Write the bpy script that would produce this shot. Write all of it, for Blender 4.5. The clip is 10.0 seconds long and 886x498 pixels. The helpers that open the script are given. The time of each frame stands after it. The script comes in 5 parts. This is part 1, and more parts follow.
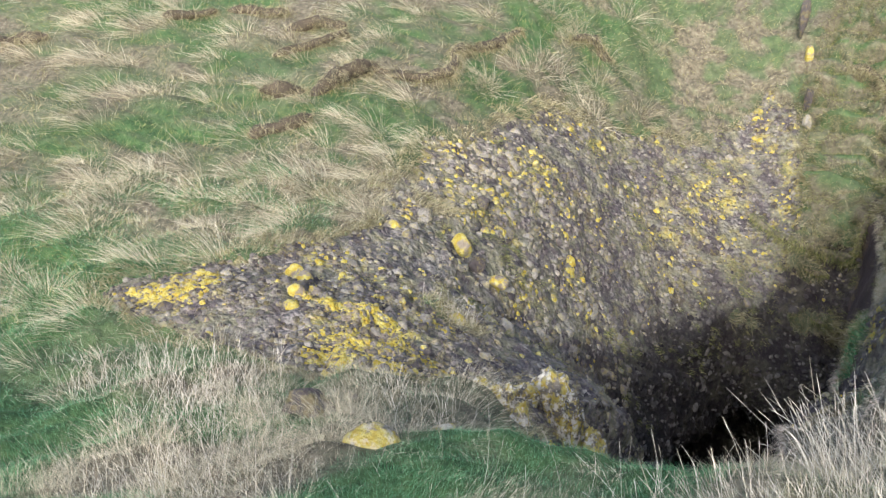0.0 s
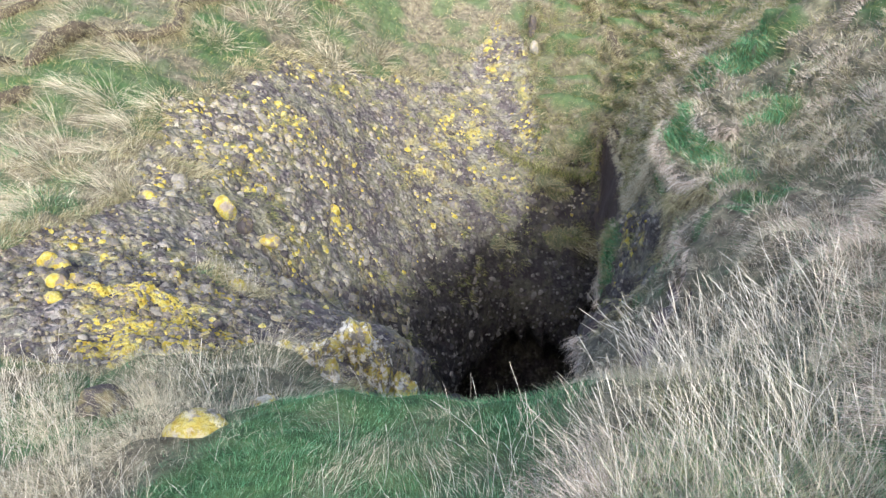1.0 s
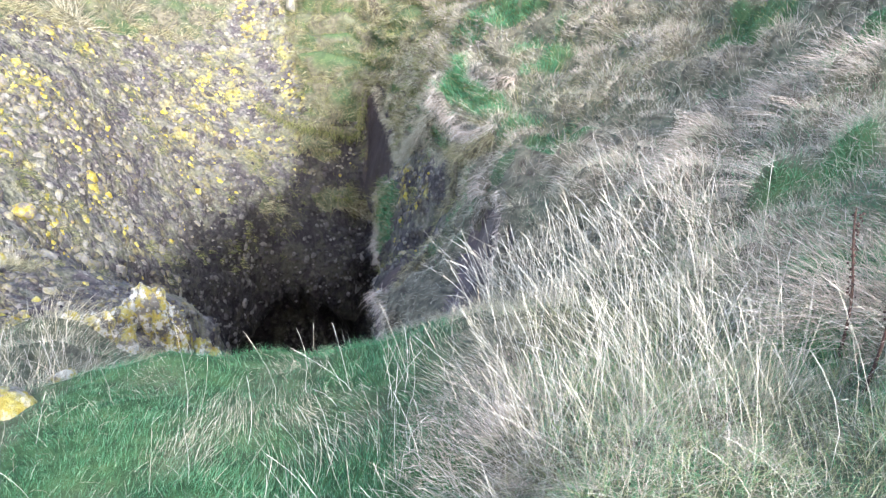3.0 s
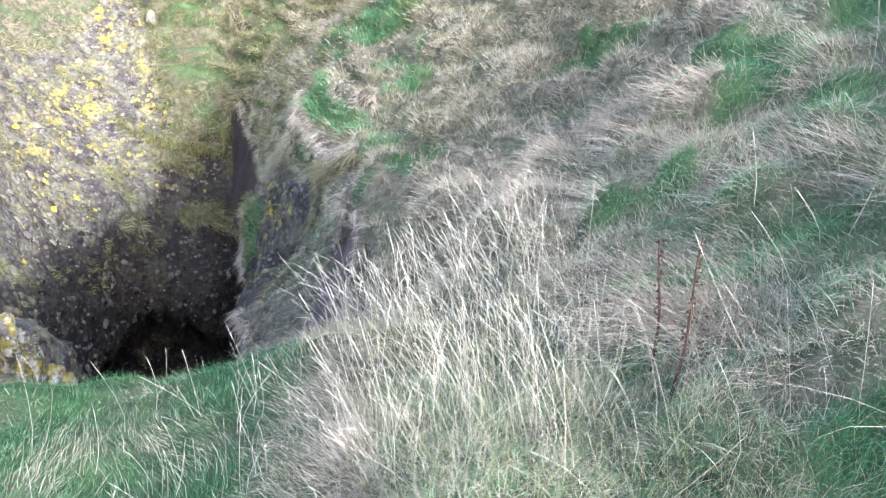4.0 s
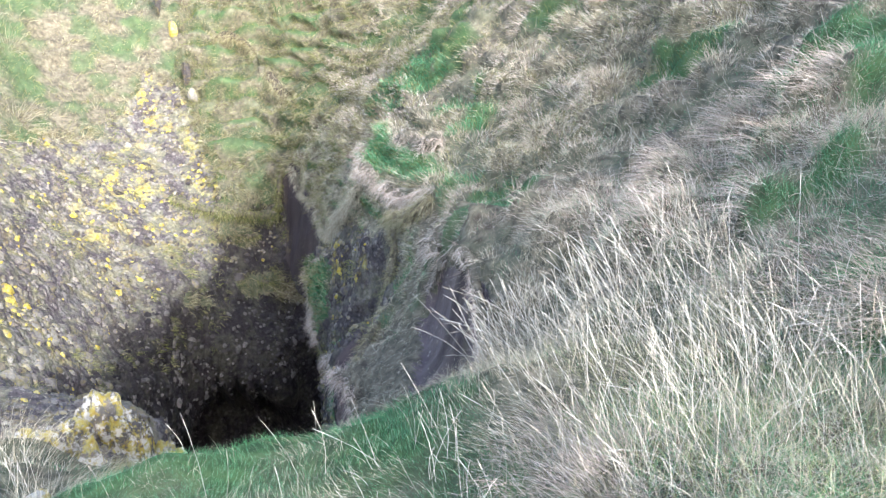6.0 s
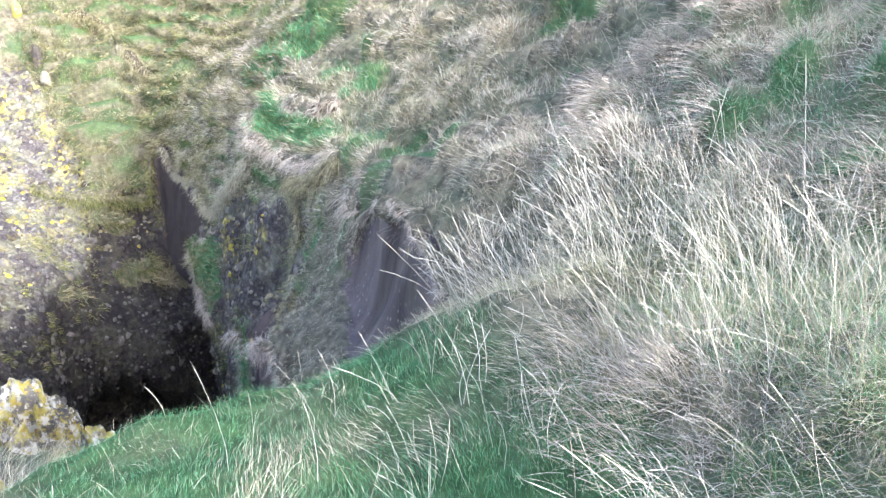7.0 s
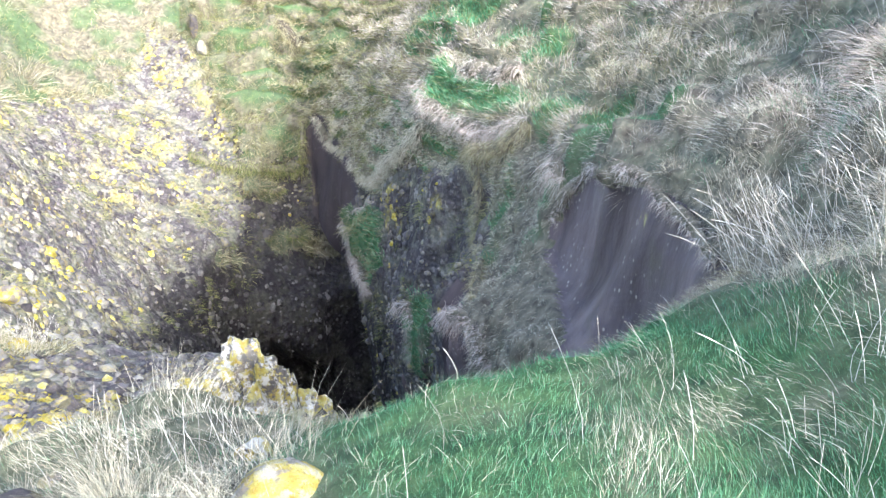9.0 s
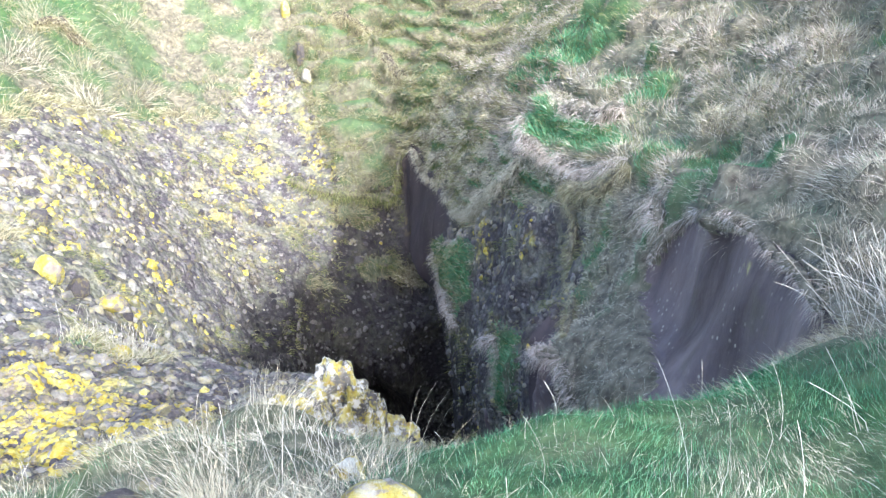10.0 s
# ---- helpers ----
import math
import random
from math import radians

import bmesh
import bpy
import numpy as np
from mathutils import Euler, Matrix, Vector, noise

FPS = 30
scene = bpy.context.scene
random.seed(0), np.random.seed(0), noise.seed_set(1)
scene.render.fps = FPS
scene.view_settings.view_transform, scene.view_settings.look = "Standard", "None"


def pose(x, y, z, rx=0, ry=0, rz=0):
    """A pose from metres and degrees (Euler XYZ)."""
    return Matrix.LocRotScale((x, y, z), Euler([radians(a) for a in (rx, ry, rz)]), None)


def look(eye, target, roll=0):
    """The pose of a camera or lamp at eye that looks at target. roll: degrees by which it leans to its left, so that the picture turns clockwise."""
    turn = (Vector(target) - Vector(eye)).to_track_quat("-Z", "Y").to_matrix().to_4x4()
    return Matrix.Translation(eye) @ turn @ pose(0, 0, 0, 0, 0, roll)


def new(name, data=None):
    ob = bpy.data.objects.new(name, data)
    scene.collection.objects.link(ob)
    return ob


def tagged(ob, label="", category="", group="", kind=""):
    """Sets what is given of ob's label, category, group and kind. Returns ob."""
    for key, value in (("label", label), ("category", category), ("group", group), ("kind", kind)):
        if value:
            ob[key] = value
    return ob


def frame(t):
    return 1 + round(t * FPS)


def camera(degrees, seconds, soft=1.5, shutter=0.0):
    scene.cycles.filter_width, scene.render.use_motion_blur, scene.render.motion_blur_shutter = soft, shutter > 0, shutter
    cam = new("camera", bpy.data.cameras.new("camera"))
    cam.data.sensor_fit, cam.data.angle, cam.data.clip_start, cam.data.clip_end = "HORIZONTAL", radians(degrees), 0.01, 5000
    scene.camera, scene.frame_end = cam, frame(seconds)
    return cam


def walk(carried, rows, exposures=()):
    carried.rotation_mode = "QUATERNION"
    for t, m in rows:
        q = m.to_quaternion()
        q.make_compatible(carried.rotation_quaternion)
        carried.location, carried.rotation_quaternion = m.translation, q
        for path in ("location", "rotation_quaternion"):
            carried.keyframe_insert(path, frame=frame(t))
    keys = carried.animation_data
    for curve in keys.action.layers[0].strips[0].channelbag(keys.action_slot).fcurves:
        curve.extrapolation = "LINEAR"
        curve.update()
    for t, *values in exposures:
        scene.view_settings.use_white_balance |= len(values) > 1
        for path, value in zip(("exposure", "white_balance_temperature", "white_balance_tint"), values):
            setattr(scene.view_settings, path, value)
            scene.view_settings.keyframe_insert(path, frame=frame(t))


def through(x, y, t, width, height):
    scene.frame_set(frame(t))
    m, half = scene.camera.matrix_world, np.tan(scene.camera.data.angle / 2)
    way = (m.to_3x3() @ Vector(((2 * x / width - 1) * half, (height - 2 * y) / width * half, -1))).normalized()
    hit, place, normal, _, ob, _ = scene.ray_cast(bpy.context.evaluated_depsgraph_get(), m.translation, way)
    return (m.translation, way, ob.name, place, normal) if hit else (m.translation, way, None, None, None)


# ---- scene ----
EXPOSURES = [(0.0, 1.57, 5900, 10), (2.0, 2.31, 5600, 10), (4.0, 2.46, 5550, 10), (5.5, 2.40, 5600, 10), (6.0, 2.45, 5600, 11), (7.5, 2.84, 5550, 11), (8.5, 2.87, 5550, 10), (10.0, 2.68, 5350, 10)]
cam = camera(49.94, 10.0, 1.4)

# seconds, eye in metres, then yaw to the left, pitch up and roll in degrees
PATH = [
    (0.0, 0.021, 0.003, 0.009, 29.89, -19.03, 2.58),
    (0.5, -0.292, 0.058, -0.174, 23.31, -18.09, -0.52),
    (1.0, -0.476, 0.161, -0.153, 13.5, -21.54, 0.21),
    (1.5, -0.593, 0.302, -0.263, 7.34, -21.86, 0.57),
    (2.0, -0.785, 0.389, -0.357, 1.61, -21.28, 2.62),
    (2.2, -0.905, 0.447, -0.469, 0.1, -21.33, 1.45),
    (3.3, -0.989, 0.324, -0.416, -4.63, -23.66, 4.45),
    (3.5, -0.95, 0.305, -0.38, -6.35, -23.89, 4.91),
    (4.0, -0.886, 0.227, -0.324, -10.86, -21.69, 5.49),
    (4.5, -0.873, 0.174, -0.27, -14.26, -17.41, 2.42),
    (5.0, -1.089, 0.241, -0.285, -3.84, -16.95, 1.78),
    (5.5, -1.14, 0.407, -0.449, -2.99, -16.53, 0.54),
    (6.0, -1.398, 0.57, -0.602, -8.35, -18.56, -1.48),
    (6.2, -1.423, 0.629, -0.62, -9.53, -20.63, -1.7),
    (7.3, -2.162, 0.791, -0.894, -18.6, -20.16, -3.11),
    (7.5, -2.228, 0.844, -0.924, -18.22, -21.52, -3.38),
    (8.0, -2.308, 1.028, -0.991, -19.02, -23.38, -3.86),
    (8.5, -2.533, 1.2, -0.995, -11.81, -22.65, -4.25),
    (9.0, -2.735, 1.288, -1.005, -10.11, -21.09, -3.65),
    (9.5, -2.814, 1.287, -0.998, -5.86, -19.21, -2.79),
    (10.0, -2.841, 1.257, -1.005, -4.84, -18.71, -1.92),
]


def carried(x, y, z, yaw, pitch, roll):
    yaw, pitch = radians(yaw), radians(pitch)
    ahead = Vector((-math.sin(yaw) * math.cos(pitch), math.cos(yaw) * math.cos(pitch), math.sin(pitch)))
    eye = Vector((x, y, z))
    return look(eye, eye + ahead, roll)


walk(cam, [(t, carried(*row)) for t, *row in PATH], EXPOSURES)
# ---- end of walk ----

# ---- world, sun ----
SUN_TO = Vector((0.345, -1.0, 0.415)).normalized()
world = bpy.data.worlds.new("sky")
scene.world = world
world.use_nodes = True
wn = world.node_tree
sky = wn.nodes.new("ShaderNodeTexSky")
sky.sky_type = "NISHITA"
sky.sun_disc = False
sky.sun_elevation = math.asin(SUN_TO.z)
sky.sun_rotation = math.atan2(SUN_TO.x, SUN_TO.y)
sky.dust_density = 4.0
sky.air_density = 0.75
wn.nodes["Background"].inputs["Strength"].default_value = 0.15
wn.links.new(sky.outputs[0], wn.nodes["Background"].inputs["Color"])
sun = new("sun", bpy.data.lights.new("sun", "SUN"))
sun.data.energy, sun.data.angle, sun.data.color = 1.0, radians(1.2), (1.0, 0.965, 0.93)
sun.matrix_world = look((0, 0, 0), -SUN_TO)
sun.location = (10, -40, 30)


# ---- noise ----
def _hash(ix, iy, iz, seed):
    h = (ix * 374761393 + iy * 668265263 + iz * 2147483647 + seed * 974634777) & 0xFFFFFFFF
    h = ((h ^ (h >> 13)) * 1274126177) & 0xFFFFFFFF
    return ((h ^ (h >> 16)) & 0xFFFF) / 65535.0


def vnoise(x, y, z=0.0, seed=0):
    """Smooth value noise in 0..1 for arrays."""
    x, y, z = np.broadcast_arrays(np.asarray(x, float), np.asarray(y, float), np.asarray(z, float))
    fx, fy, fz = np.floor(x), np.floor(y), np.floor(z)
    ix, iy, iz = fx.astype(np.int64), fy.astype(np.int64), fz.astype(np.int64)
    tx, ty, tz = x - fx, y - fy, z - fz
    tx, ty, tz = (t * t * (3 - 2 * t) for t in (tx, ty, tz))
    total = 0.0
    for dx in (0, 1):
        wx = tx if dx else 1 - tx
        for dy in (0, 1):
            wy = ty if dy else 1 - ty
            for dz in (0, 1):
                wz = tz if dz else 1 - tz
                total = total + wx * wy * wz * _hash(ix + dx, iy + dy, iz + dz, seed)
    return total


def fbm(x, y, z=0.0, octaves=4, seed=0):
    total, amp, norm = 0.0, 1.0, 0.0
    for k in range(octaves):
        total = total + amp * vnoise(np.asarray(x) * 2**k, np.asarray(y) * 2**k, np.asarray(z) * 2**k, seed + k)
        norm += amp
        amp *= 0.5
    return total / norm


def cells(x, y, z, seed=0):
    """Distance to the nearest of scattered points, one to each unit cube."""
    x, y, z = (np.asarray(a, float) for a in (x, y, z))
    ix, iy, iz = (np.floor(a).astype(np.int64) for a in (x, y, z))
    best = np.full(x.shape, 9.0)
    for dx in (-1, 0, 1):
        for dy in (-1, 0, 1):
            for dz in (-1, 0, 1):
                i, j, k = ix + dx, iy + dy, iz + dz
                d = (x - i - _hash(i, j, k, seed)) ** 2 + (y - j - _hash(i, j, k, seed + 1)) ** 2 + (z - k - _hash(i, j, k, seed + 2)) ** 2
                best = np.minimum(best, d)
    return np.sqrt(best)


def ramp(v, a, b):
    t = np.clip((np.asarray(v, float) - a) / (b - a), 0, 1)
    return t * t * (3 - 2 * t)


# ---- the gully's shape: lines that run up the gully, each as (y, x, z) ----
LINES = {
    "far_left": [(-30, -90, -6), (3, -90, -2), (16, -90, 9), (28, -90, 16), (60, -90, 40), (120, -90, 70)],
    "left_hill": [(-30, -25, -6), (3, -25, -5.4), (10, -25, -4.0), (16, -25, -1.4), (22, -25, 1.2), (28, -25, 3.4), (60, -25, 20), (120, -25, 48)],
    "left_slope": [(-30, -11, -5.5), (3, -10.8, -4.7), (7, -10.8, -4.4), (10, -10.8, -4.1), (13, -10.8, -3.6), (16, -10.8, -3.1), (18, -10.8, -2.85), (21, -10.8, -2.4), (24, -10.8, -1.7), (28, -10.8, 0.0), (60, -11, 17), (120, -11, 45)],
    "left_brow": [(-30, -7, -5), (0, -7, -4.2), (3, -7, -4.15), (5.4, -6.7, -4.15), (7.5, -6.7, -3.88), (9, -6.8, -3.95), (11, -6.9, -4.2), (14, -7.3, -4.4), (16.5, -7.5, -4.4), (19, -7.6, -4.6), (21, -7.6, -4.9), (23, -7.5, -4.7), (25, -7.4, -4.2), (28, -7.5, -2.2), (34, -7.5, 1.6), (60, -7.5, 15), (120, -7.5, 43)],
    "left_wall": [(-30, -4.5, -4), (0, -4.3, -3.1), (3.4, -4.2, -3.35), (5.4, -4.3, -3.65), (6.8, -4.4, -3.9), (8, -4.5, -4.2), (9.5, -4.9, -4.65), (11, -5.3, -5.2), (12.5, -5.5, -5.7), (14, -5.5, -6.3), (16, -5.5, -6.9), (18, -5.5, -7.2), (20, -5.3, -7.0), (22, -5.2, -6.3), (24, -5.2, -5.6), (26, -5.3, -4.2), (28, -5.3, -2.5), (34, -5.3, 1.5), (60, -5.3, 15), (120, -5.3, 43)],
    "rim": [(-30, -3.2, -3.4), (0, -3.1, -2.7), (3.4, -2.9, -2.9), (4.4, -2.9, -3.05), (5.4, -3.0, -3.55), (6.9, -3.1, -4.1), (8, -3.2, -4.5), (9.2, -3.12, -5.0), (9.9, -3.12, -5.45), (10.9, -3.0, -6.35), (11.6, -3.25, -7.5), (12.5, -3.6, -8.6), (14, -4.1, -9.4), (16, -4.4, -9.2), (18, -4.6, -8.7), (20, -4.3, -7.7), (22, -4.1, -6.8), (24, -4.1, -5.6), (26, -4.3, -4.2), (28, -4.3, -2.5), (34, -4.3, 1.5), (60, -4.3, 15), (120, -4.3, 43)],
    "floor_left": [(-30, -2.4, -3.0), (0, -2.3, -2.4), (3.4, -2.2, -2.72), (4.6, -2.2, -2.95), (5.3, -2.2, -3.4), (6.9, -2.3, -4.6), (8, -2.4, -6.8), (9.2, -2.5, -10.0), (11.2, -2.7, -14.0), (14, -3.2, -16), (17, -3.5, -16), (19.3, -3.5, -15), (20.1, -3.4, -9.0), (20.8, -3.4, -8.2), (22, -3.2, -6.9), (23, -3.2, -5.7), (24.5, -3.2, -5.1), (26.5, -3.3, -3.7), (28, -3.3, -2.4), (34, -3.3, 1.6), (60, -3.3, 15), (120, -3.3, 43)],
    "floor_right": [(-30, -1.5, -2.5), (0, -1.4, -2.1), (3.4, -1.35, -2.68), (4.6, -1.5, -2.9), (5.3, -1.4, -3.3), (6.9, -1.5, -4.8), (8, -1.4, -7.0), (9.2, -1.15, -10.0), (11.2, -1.1, -14.0), (14, -1.5, -16), (17, -1.5, -16), (19.3, -1.8, -15), (20.4, -2.1, -9.4), (21.2, -2.3, -8.6), (22, -2.1, -7.6), (23, -2.3, -5.7), (24.5, -2.3, -5.0), (26.5, -2.3, -3.6), (28, -2.3, -2.3), (34, -2.3, 1.6), (60, -2.3, 15), (120, -2.3, 43)],
    "right_foot": [(-30, -0.9, -2.2), (0, -0.9, -1.9), (3.4, -0.9, -2.45), (4.6, -1.0, -2.76), (5.3, -1.0, -3.1), (6.0, -0.75, -4.1), (6.9, -0.68, -4.9), (7.6, -0.9, -4.65), (8.6, -1.0, -4.85), (9.4, -1.08, -5.02), (10.4, -1.12, -5.2), (11.2, -1.0, -6.1), (12.4, -1.05, -6.85), (14, -1.15, -7.1), (16, -1.15, -7.2), (17, -1.2, -6.9), (19.5, -1.35, -6.6), (21, -1.6, -6.6), (22.2, -1.5, -5.4), (23, -1.6, -5.1), (24.5, -1.6, -4.6), (28, -1.6, -2.1), (34, -1.6, 1.7), (60, -1.6, 15), (120, -1.6, 43)],
    "right_wall": [(-30, -0.6, -2.0), (0, -0.5, -1.72), (3.4, -0.5, -2.2), (4.8, -0.62, -2.66), (5.6, -0.5, -3.1), (6.8, -0.38, -3.35), (8, -0.38, -4.05), (9.2, -0.4, -4.3), (10.4, -0.4, -4.5), (11.7, -0.35, -4.8), (13.4, -0.65, -5.4), (15, -0.75, -5.5), (17, -0.92, -5.8), (19.5, -1.1, -5.5), (21, -1.25, -5.2), (22.2, -1.1, -4.6), (23.2, -1.2, -4.3), (25, -1.2, -3.95), (28, -1.2, -1.95), (34, -1.2, 1.8), (60, -1.2, 15), (120, -1.2, 43)],
    "right_rim": [(-30, 0.2, -1.5), (0, 0.0, -1.5), (3.0, 0.1, -1.98), (4.5, -0.2, -2.46), (5.6, -0.28, -2.85), (6.5, -0.15, -2.85), (7.9, -0.15, -3.1), (9, 0.0, -3.25), (10.4, 0.1, -3.45), (12, 0.0, -3.6), (13.3, -0.2, -3.75), (14.4, -0.5, -3.85), (16, -0.45, -4.1), (18, -0.6, -4.3), (20, -0.8, -4.5), (21.5, -0.85, -4.5), (22.4, -0.8, -4.1), (23.2, -0.8, -3.8), (25, -0.8, -3.5), (28, -0.8, -1.75), (34, -0.8, 1.9), (60, -0.8, 15), (120, -0.8, 43)],
    "right_slope": [(-30, 1.2, -1.0), (0, 1.1, -0.95), (3.0, 1.1, -1.5), (6.0, 1.2, -1.95), (8.7, 1.1, -2.65), (10, 1.25, -2.7), (12, 1.15, -2.95), (14, 1.1, -2.8), (17, 1.1, -2.3), (18.6, 0.9, -2.75), (21.5, 0.3, -3.55), (23.5, 0.2, -2.9), (28, 0.2, -1.2), (34, 0.2, 2.1), (60, 0, 15), (120, 0, 43)],
    "right_bank": [(-30, 3.3, 0.4), (0, 3.2, 0.3), (3.0, 3.2, -0.25), (6.0, 3.2, -0.6), (9.8, 3.25, -1.05), (13, 3.2, -1.1), (17, 3.2, -0.7), (22, 3.0, -1.1), (28, 3.0, 0.6), (34, 3, 3.2), (60, 3, 15.5), (120, 3, 43)],
    "right_hill": [(-30, 16, 9), (0, 16, 8.4), (10, 16, 7.0), (20, 16, 6.6), (30, 16, 7.4), (60, 16, 19), (120, 16, 46)],
    "far_right": [(-30, 90, 46), (10, 90, 44), (60, 90, 48), (120, 90, 60)],
}
ORDER = list(LINES)
CUTS = (5, 26, 30, 44, 40, 30, 12, 34, 34, 26, 34, 34, 34, 8)


def smooth_curve(ts, vs, t):
    """A curve through the values with no overshoot."""
    ts, vs = np.asarray(ts, float), np.asarray(vs, float)
    h = np.diff(ts)
    d = np.diff(vs) / h
    m = np.zeros(len(ts))
    m[0], m[-1] = d[0], d[-1]
    for k in range(1, len(ts) - 1):
        if d[k - 1] * d[k] > 0:
            w1, w2 = 2 * h[k] + h[k - 1], h[k] + 2 * h[k - 1]
            m[k] = (w1 + w2) / (w1 / d[k - 1] + w2 / d[k])
    i = np.clip(np.searchsorted(ts, t) - 1, 0, len(ts) - 2)
    s = (t - ts[i]) / h[i]
    return (vs[i] * (1 + 2 * s) * (1 - s) ** 2 + h[i] * m[i] * s * (1 - s) ** 2 + vs[i + 1] * s * s * (3 - 2 * s) + h[i] * m[i + 1] * s * s * (s - 1))


YS = np.concatenate([np.linspace(-30, -2, 15), np.arange(-1.6, 2.0, 0.2), np.arange(2.0, 12.0, 0.07), np.arange(12.0, 21.0, 0.085), np.arange(21.0, 28.5, 0.055), np.linspace(28.7, 40, 40), np.linspace(41, 120, 40)])
US = np.concatenate([k + np.arange(c) / c for k, c in enumerate(CUTS)] + [[len(CUTS)]])


def loft(u, y):
    """Places of the bare sheet for line parameters u and distances y up the gully (arrays of one shape)."""
    u, y = np.broadcast_arrays(np.asarray(u, float), np.asarray(y, float))
    px = np.stack([smooth_curve([r[0] for r in LINES[n]], [r[1] for r in LINES[n]], y) for n in ORDER], -1)
    pz = np.stack([smooth_curve([r[0] for r in LINES[n]], [r[2] for r in LINES[n]], y) for n in ORDER], -1)
    k = np.clip(np.floor(u).astype(int), 0, len(ORDER) - 2)
    s = u - k

    def pick(a, j):
        return np.take_along_axis(a, np.clip(j, 0, len(ORDER) - 1)[..., None], -1)[..., 0]

    out = []
    for a in (px, pz):
        p0, p1, p2, p3 = (pick(a, k + j) for j in (-1, 0, 1, 2))
        d = p2 - p1

        def limit(m):
            top = 1.2 * np.abs(d)
            return np.clip(m, -top, top)

        m1, m2 = limit(0.4 * (p2 - p0)), limit(0.4 * (p3 - p1))
        out.append(p1 * (1 + 2 * s) * (1 - s) ** 2 + m1 * s * (1 - s) ** 2 + p2 * s * s * (3 - 2 * s) + m2 * s * s * (s - 1))
    return np.stack([out[0], y, out[1]], -1)


# ---- materials ----
def material(name, roughness=0.9):
    m = bpy.data.materials.new(name)
    m.use_nodes = True
    b = m.node_tree.nodes["Principled BSDF"]
    b.inputs["Roughness"].default_value = roughness
    b.inputs["Specular IOR Level"].default_value = 0.25
    return m, m.node_tree, b


def node(nt, kind, **values):
    n = nt.nodes.new(kind)
    for key, value in values.items():
        n.inputs[key.replace("_", " ")].default_value = value
    return n


def coords(nt, scale=(1, 1, 1)):
    geo = nt.nodes.new("ShaderNodeNewGeometry")
    m = nt.nodes.new("ShaderNodeMapping")
    m.inputs["Scale"].default_value = scale
    nt.links.new(geo.outputs["Position"], m.inputs["Vector"])
    return m.outputs["Vector"]


def noise_of(nt, vec, scale, detail=4.0, rough=0.6):
    n = node(nt, "ShaderNodeTexNoise", Scale=scale, Detail=detail, Roughness=rough)
    nt.links.new(vec, n.inputs["Vector"])
    return n.outputs["Fac"]


def steps(nt, fac, stops, sharp=False):
    r = nt.nodes.new("ShaderNodeValToRGB")
    if sharp:
        r.color_ramp.interpolation = "CONSTANT"
    el = r.color_ramp.elements
    el[0].position, el[0].color = stops[0][0], (*stops[0][1], 1)
    el[1].position, el[1].color = stops[-1][0], (*stops[-1][1], 1)
    for p, c in stops[1:-1]:
        el.new(p).color = (*c, 1)
    nt.links.new(fac, r.inputs["Fac"])
    return r.outputs["Color"]


def grey(nt, fac, a, b):
    if a > b:
        return steps(nt, fac, [(b, (1, 1, 1)), (a, (0, 0, 0))])
    return steps(nt, fac, [(a, (0, 0, 0)), (b, (1, 1, 1))])


def mixed(nt, fac, a, b):
    m = nt.nodes.new("ShaderNodeMix")
    m.data_type = "RGBA"
    if isinstance(fac, float):
        m.inputs[0].default_value = fac
    else:
        nt.links.new(fac, m.inputs[0])
    for socket, value in ((m.inputs[6], a), (m.inputs[7], b)):
        if isinstance(value, tuple):
            socket.default_value = (*value, 1)
        else:
            nt.links.new(value, socket)
    return m.outputs[2]


def times(nt, a, b):
    m = nt.nodes.new("ShaderNodeMath")
    m.operation = "MULTIPLY"
    for socket, value in ((m.inputs[0], a), (m.inputs[1], b)):
        if isinstance(value, float):
            socket.default_value = value
        else:
            nt.links.new(value, socket)
    return m.outputs[0]


def relief(nt, b, height, strength, distance):
    n = node(nt, "ShaderNodeBump", Strength=strength, Distance=distance)
    nt.links.new(height, n.inputs["Height"])
    nt.links.new(n.outputs["Normal"], b.inputs["Normal"])


def attribute(nt, name):
    a = nt.nodes.new("ShaderNodeAttribute")
    a.attribute_name = name
    return a.outputs["Fac"]


def turf_material():
    m, nt, b = material("turf")
    v = coords(nt)
    dry = steps(nt, noise_of(nt, v, 9.0, 5), [(0.3, (0.07, 0.058, 0.04)), (0.5, (0.165, 0.145, 0.098)), (0.7, (0.285, 0.255, 0.178))])
    green = steps(nt, noise_of(nt, v, 7.0, 5), [(0.3, (0.035, 0.075, 0.026)), (0.55, (0.075, 0.14, 0.048)), (0.75, (0.135, 0.195, 0.075))])
    nt.links.new(mixed(nt, attribute(nt, "green"), dry, green), b.inputs["Base Color"])
    relief(nt, b, noise_of(nt, v, 22.0, 6, 0.7), 0.9, 0.05)
    return m


def lichen_over(nt, v, base, share, scale=6.0, low=0.52, high=0.6):
    yellow = steps(nt, noise_of(nt, v, 14.0, 3), [(0.30, (0.42, 0.28, 0.03)), (0.46, (0.52, 0.42, 0.065)), (0.60, (0.56, 0.50, 0.16)), (0.75, (0.56, 0.54, 0.32))])
    patch = grey(nt, noise_of(nt, v, scale, 6, 0.7), low, high)
    return mixed(nt, times(nt, patch, share), base, yellow)


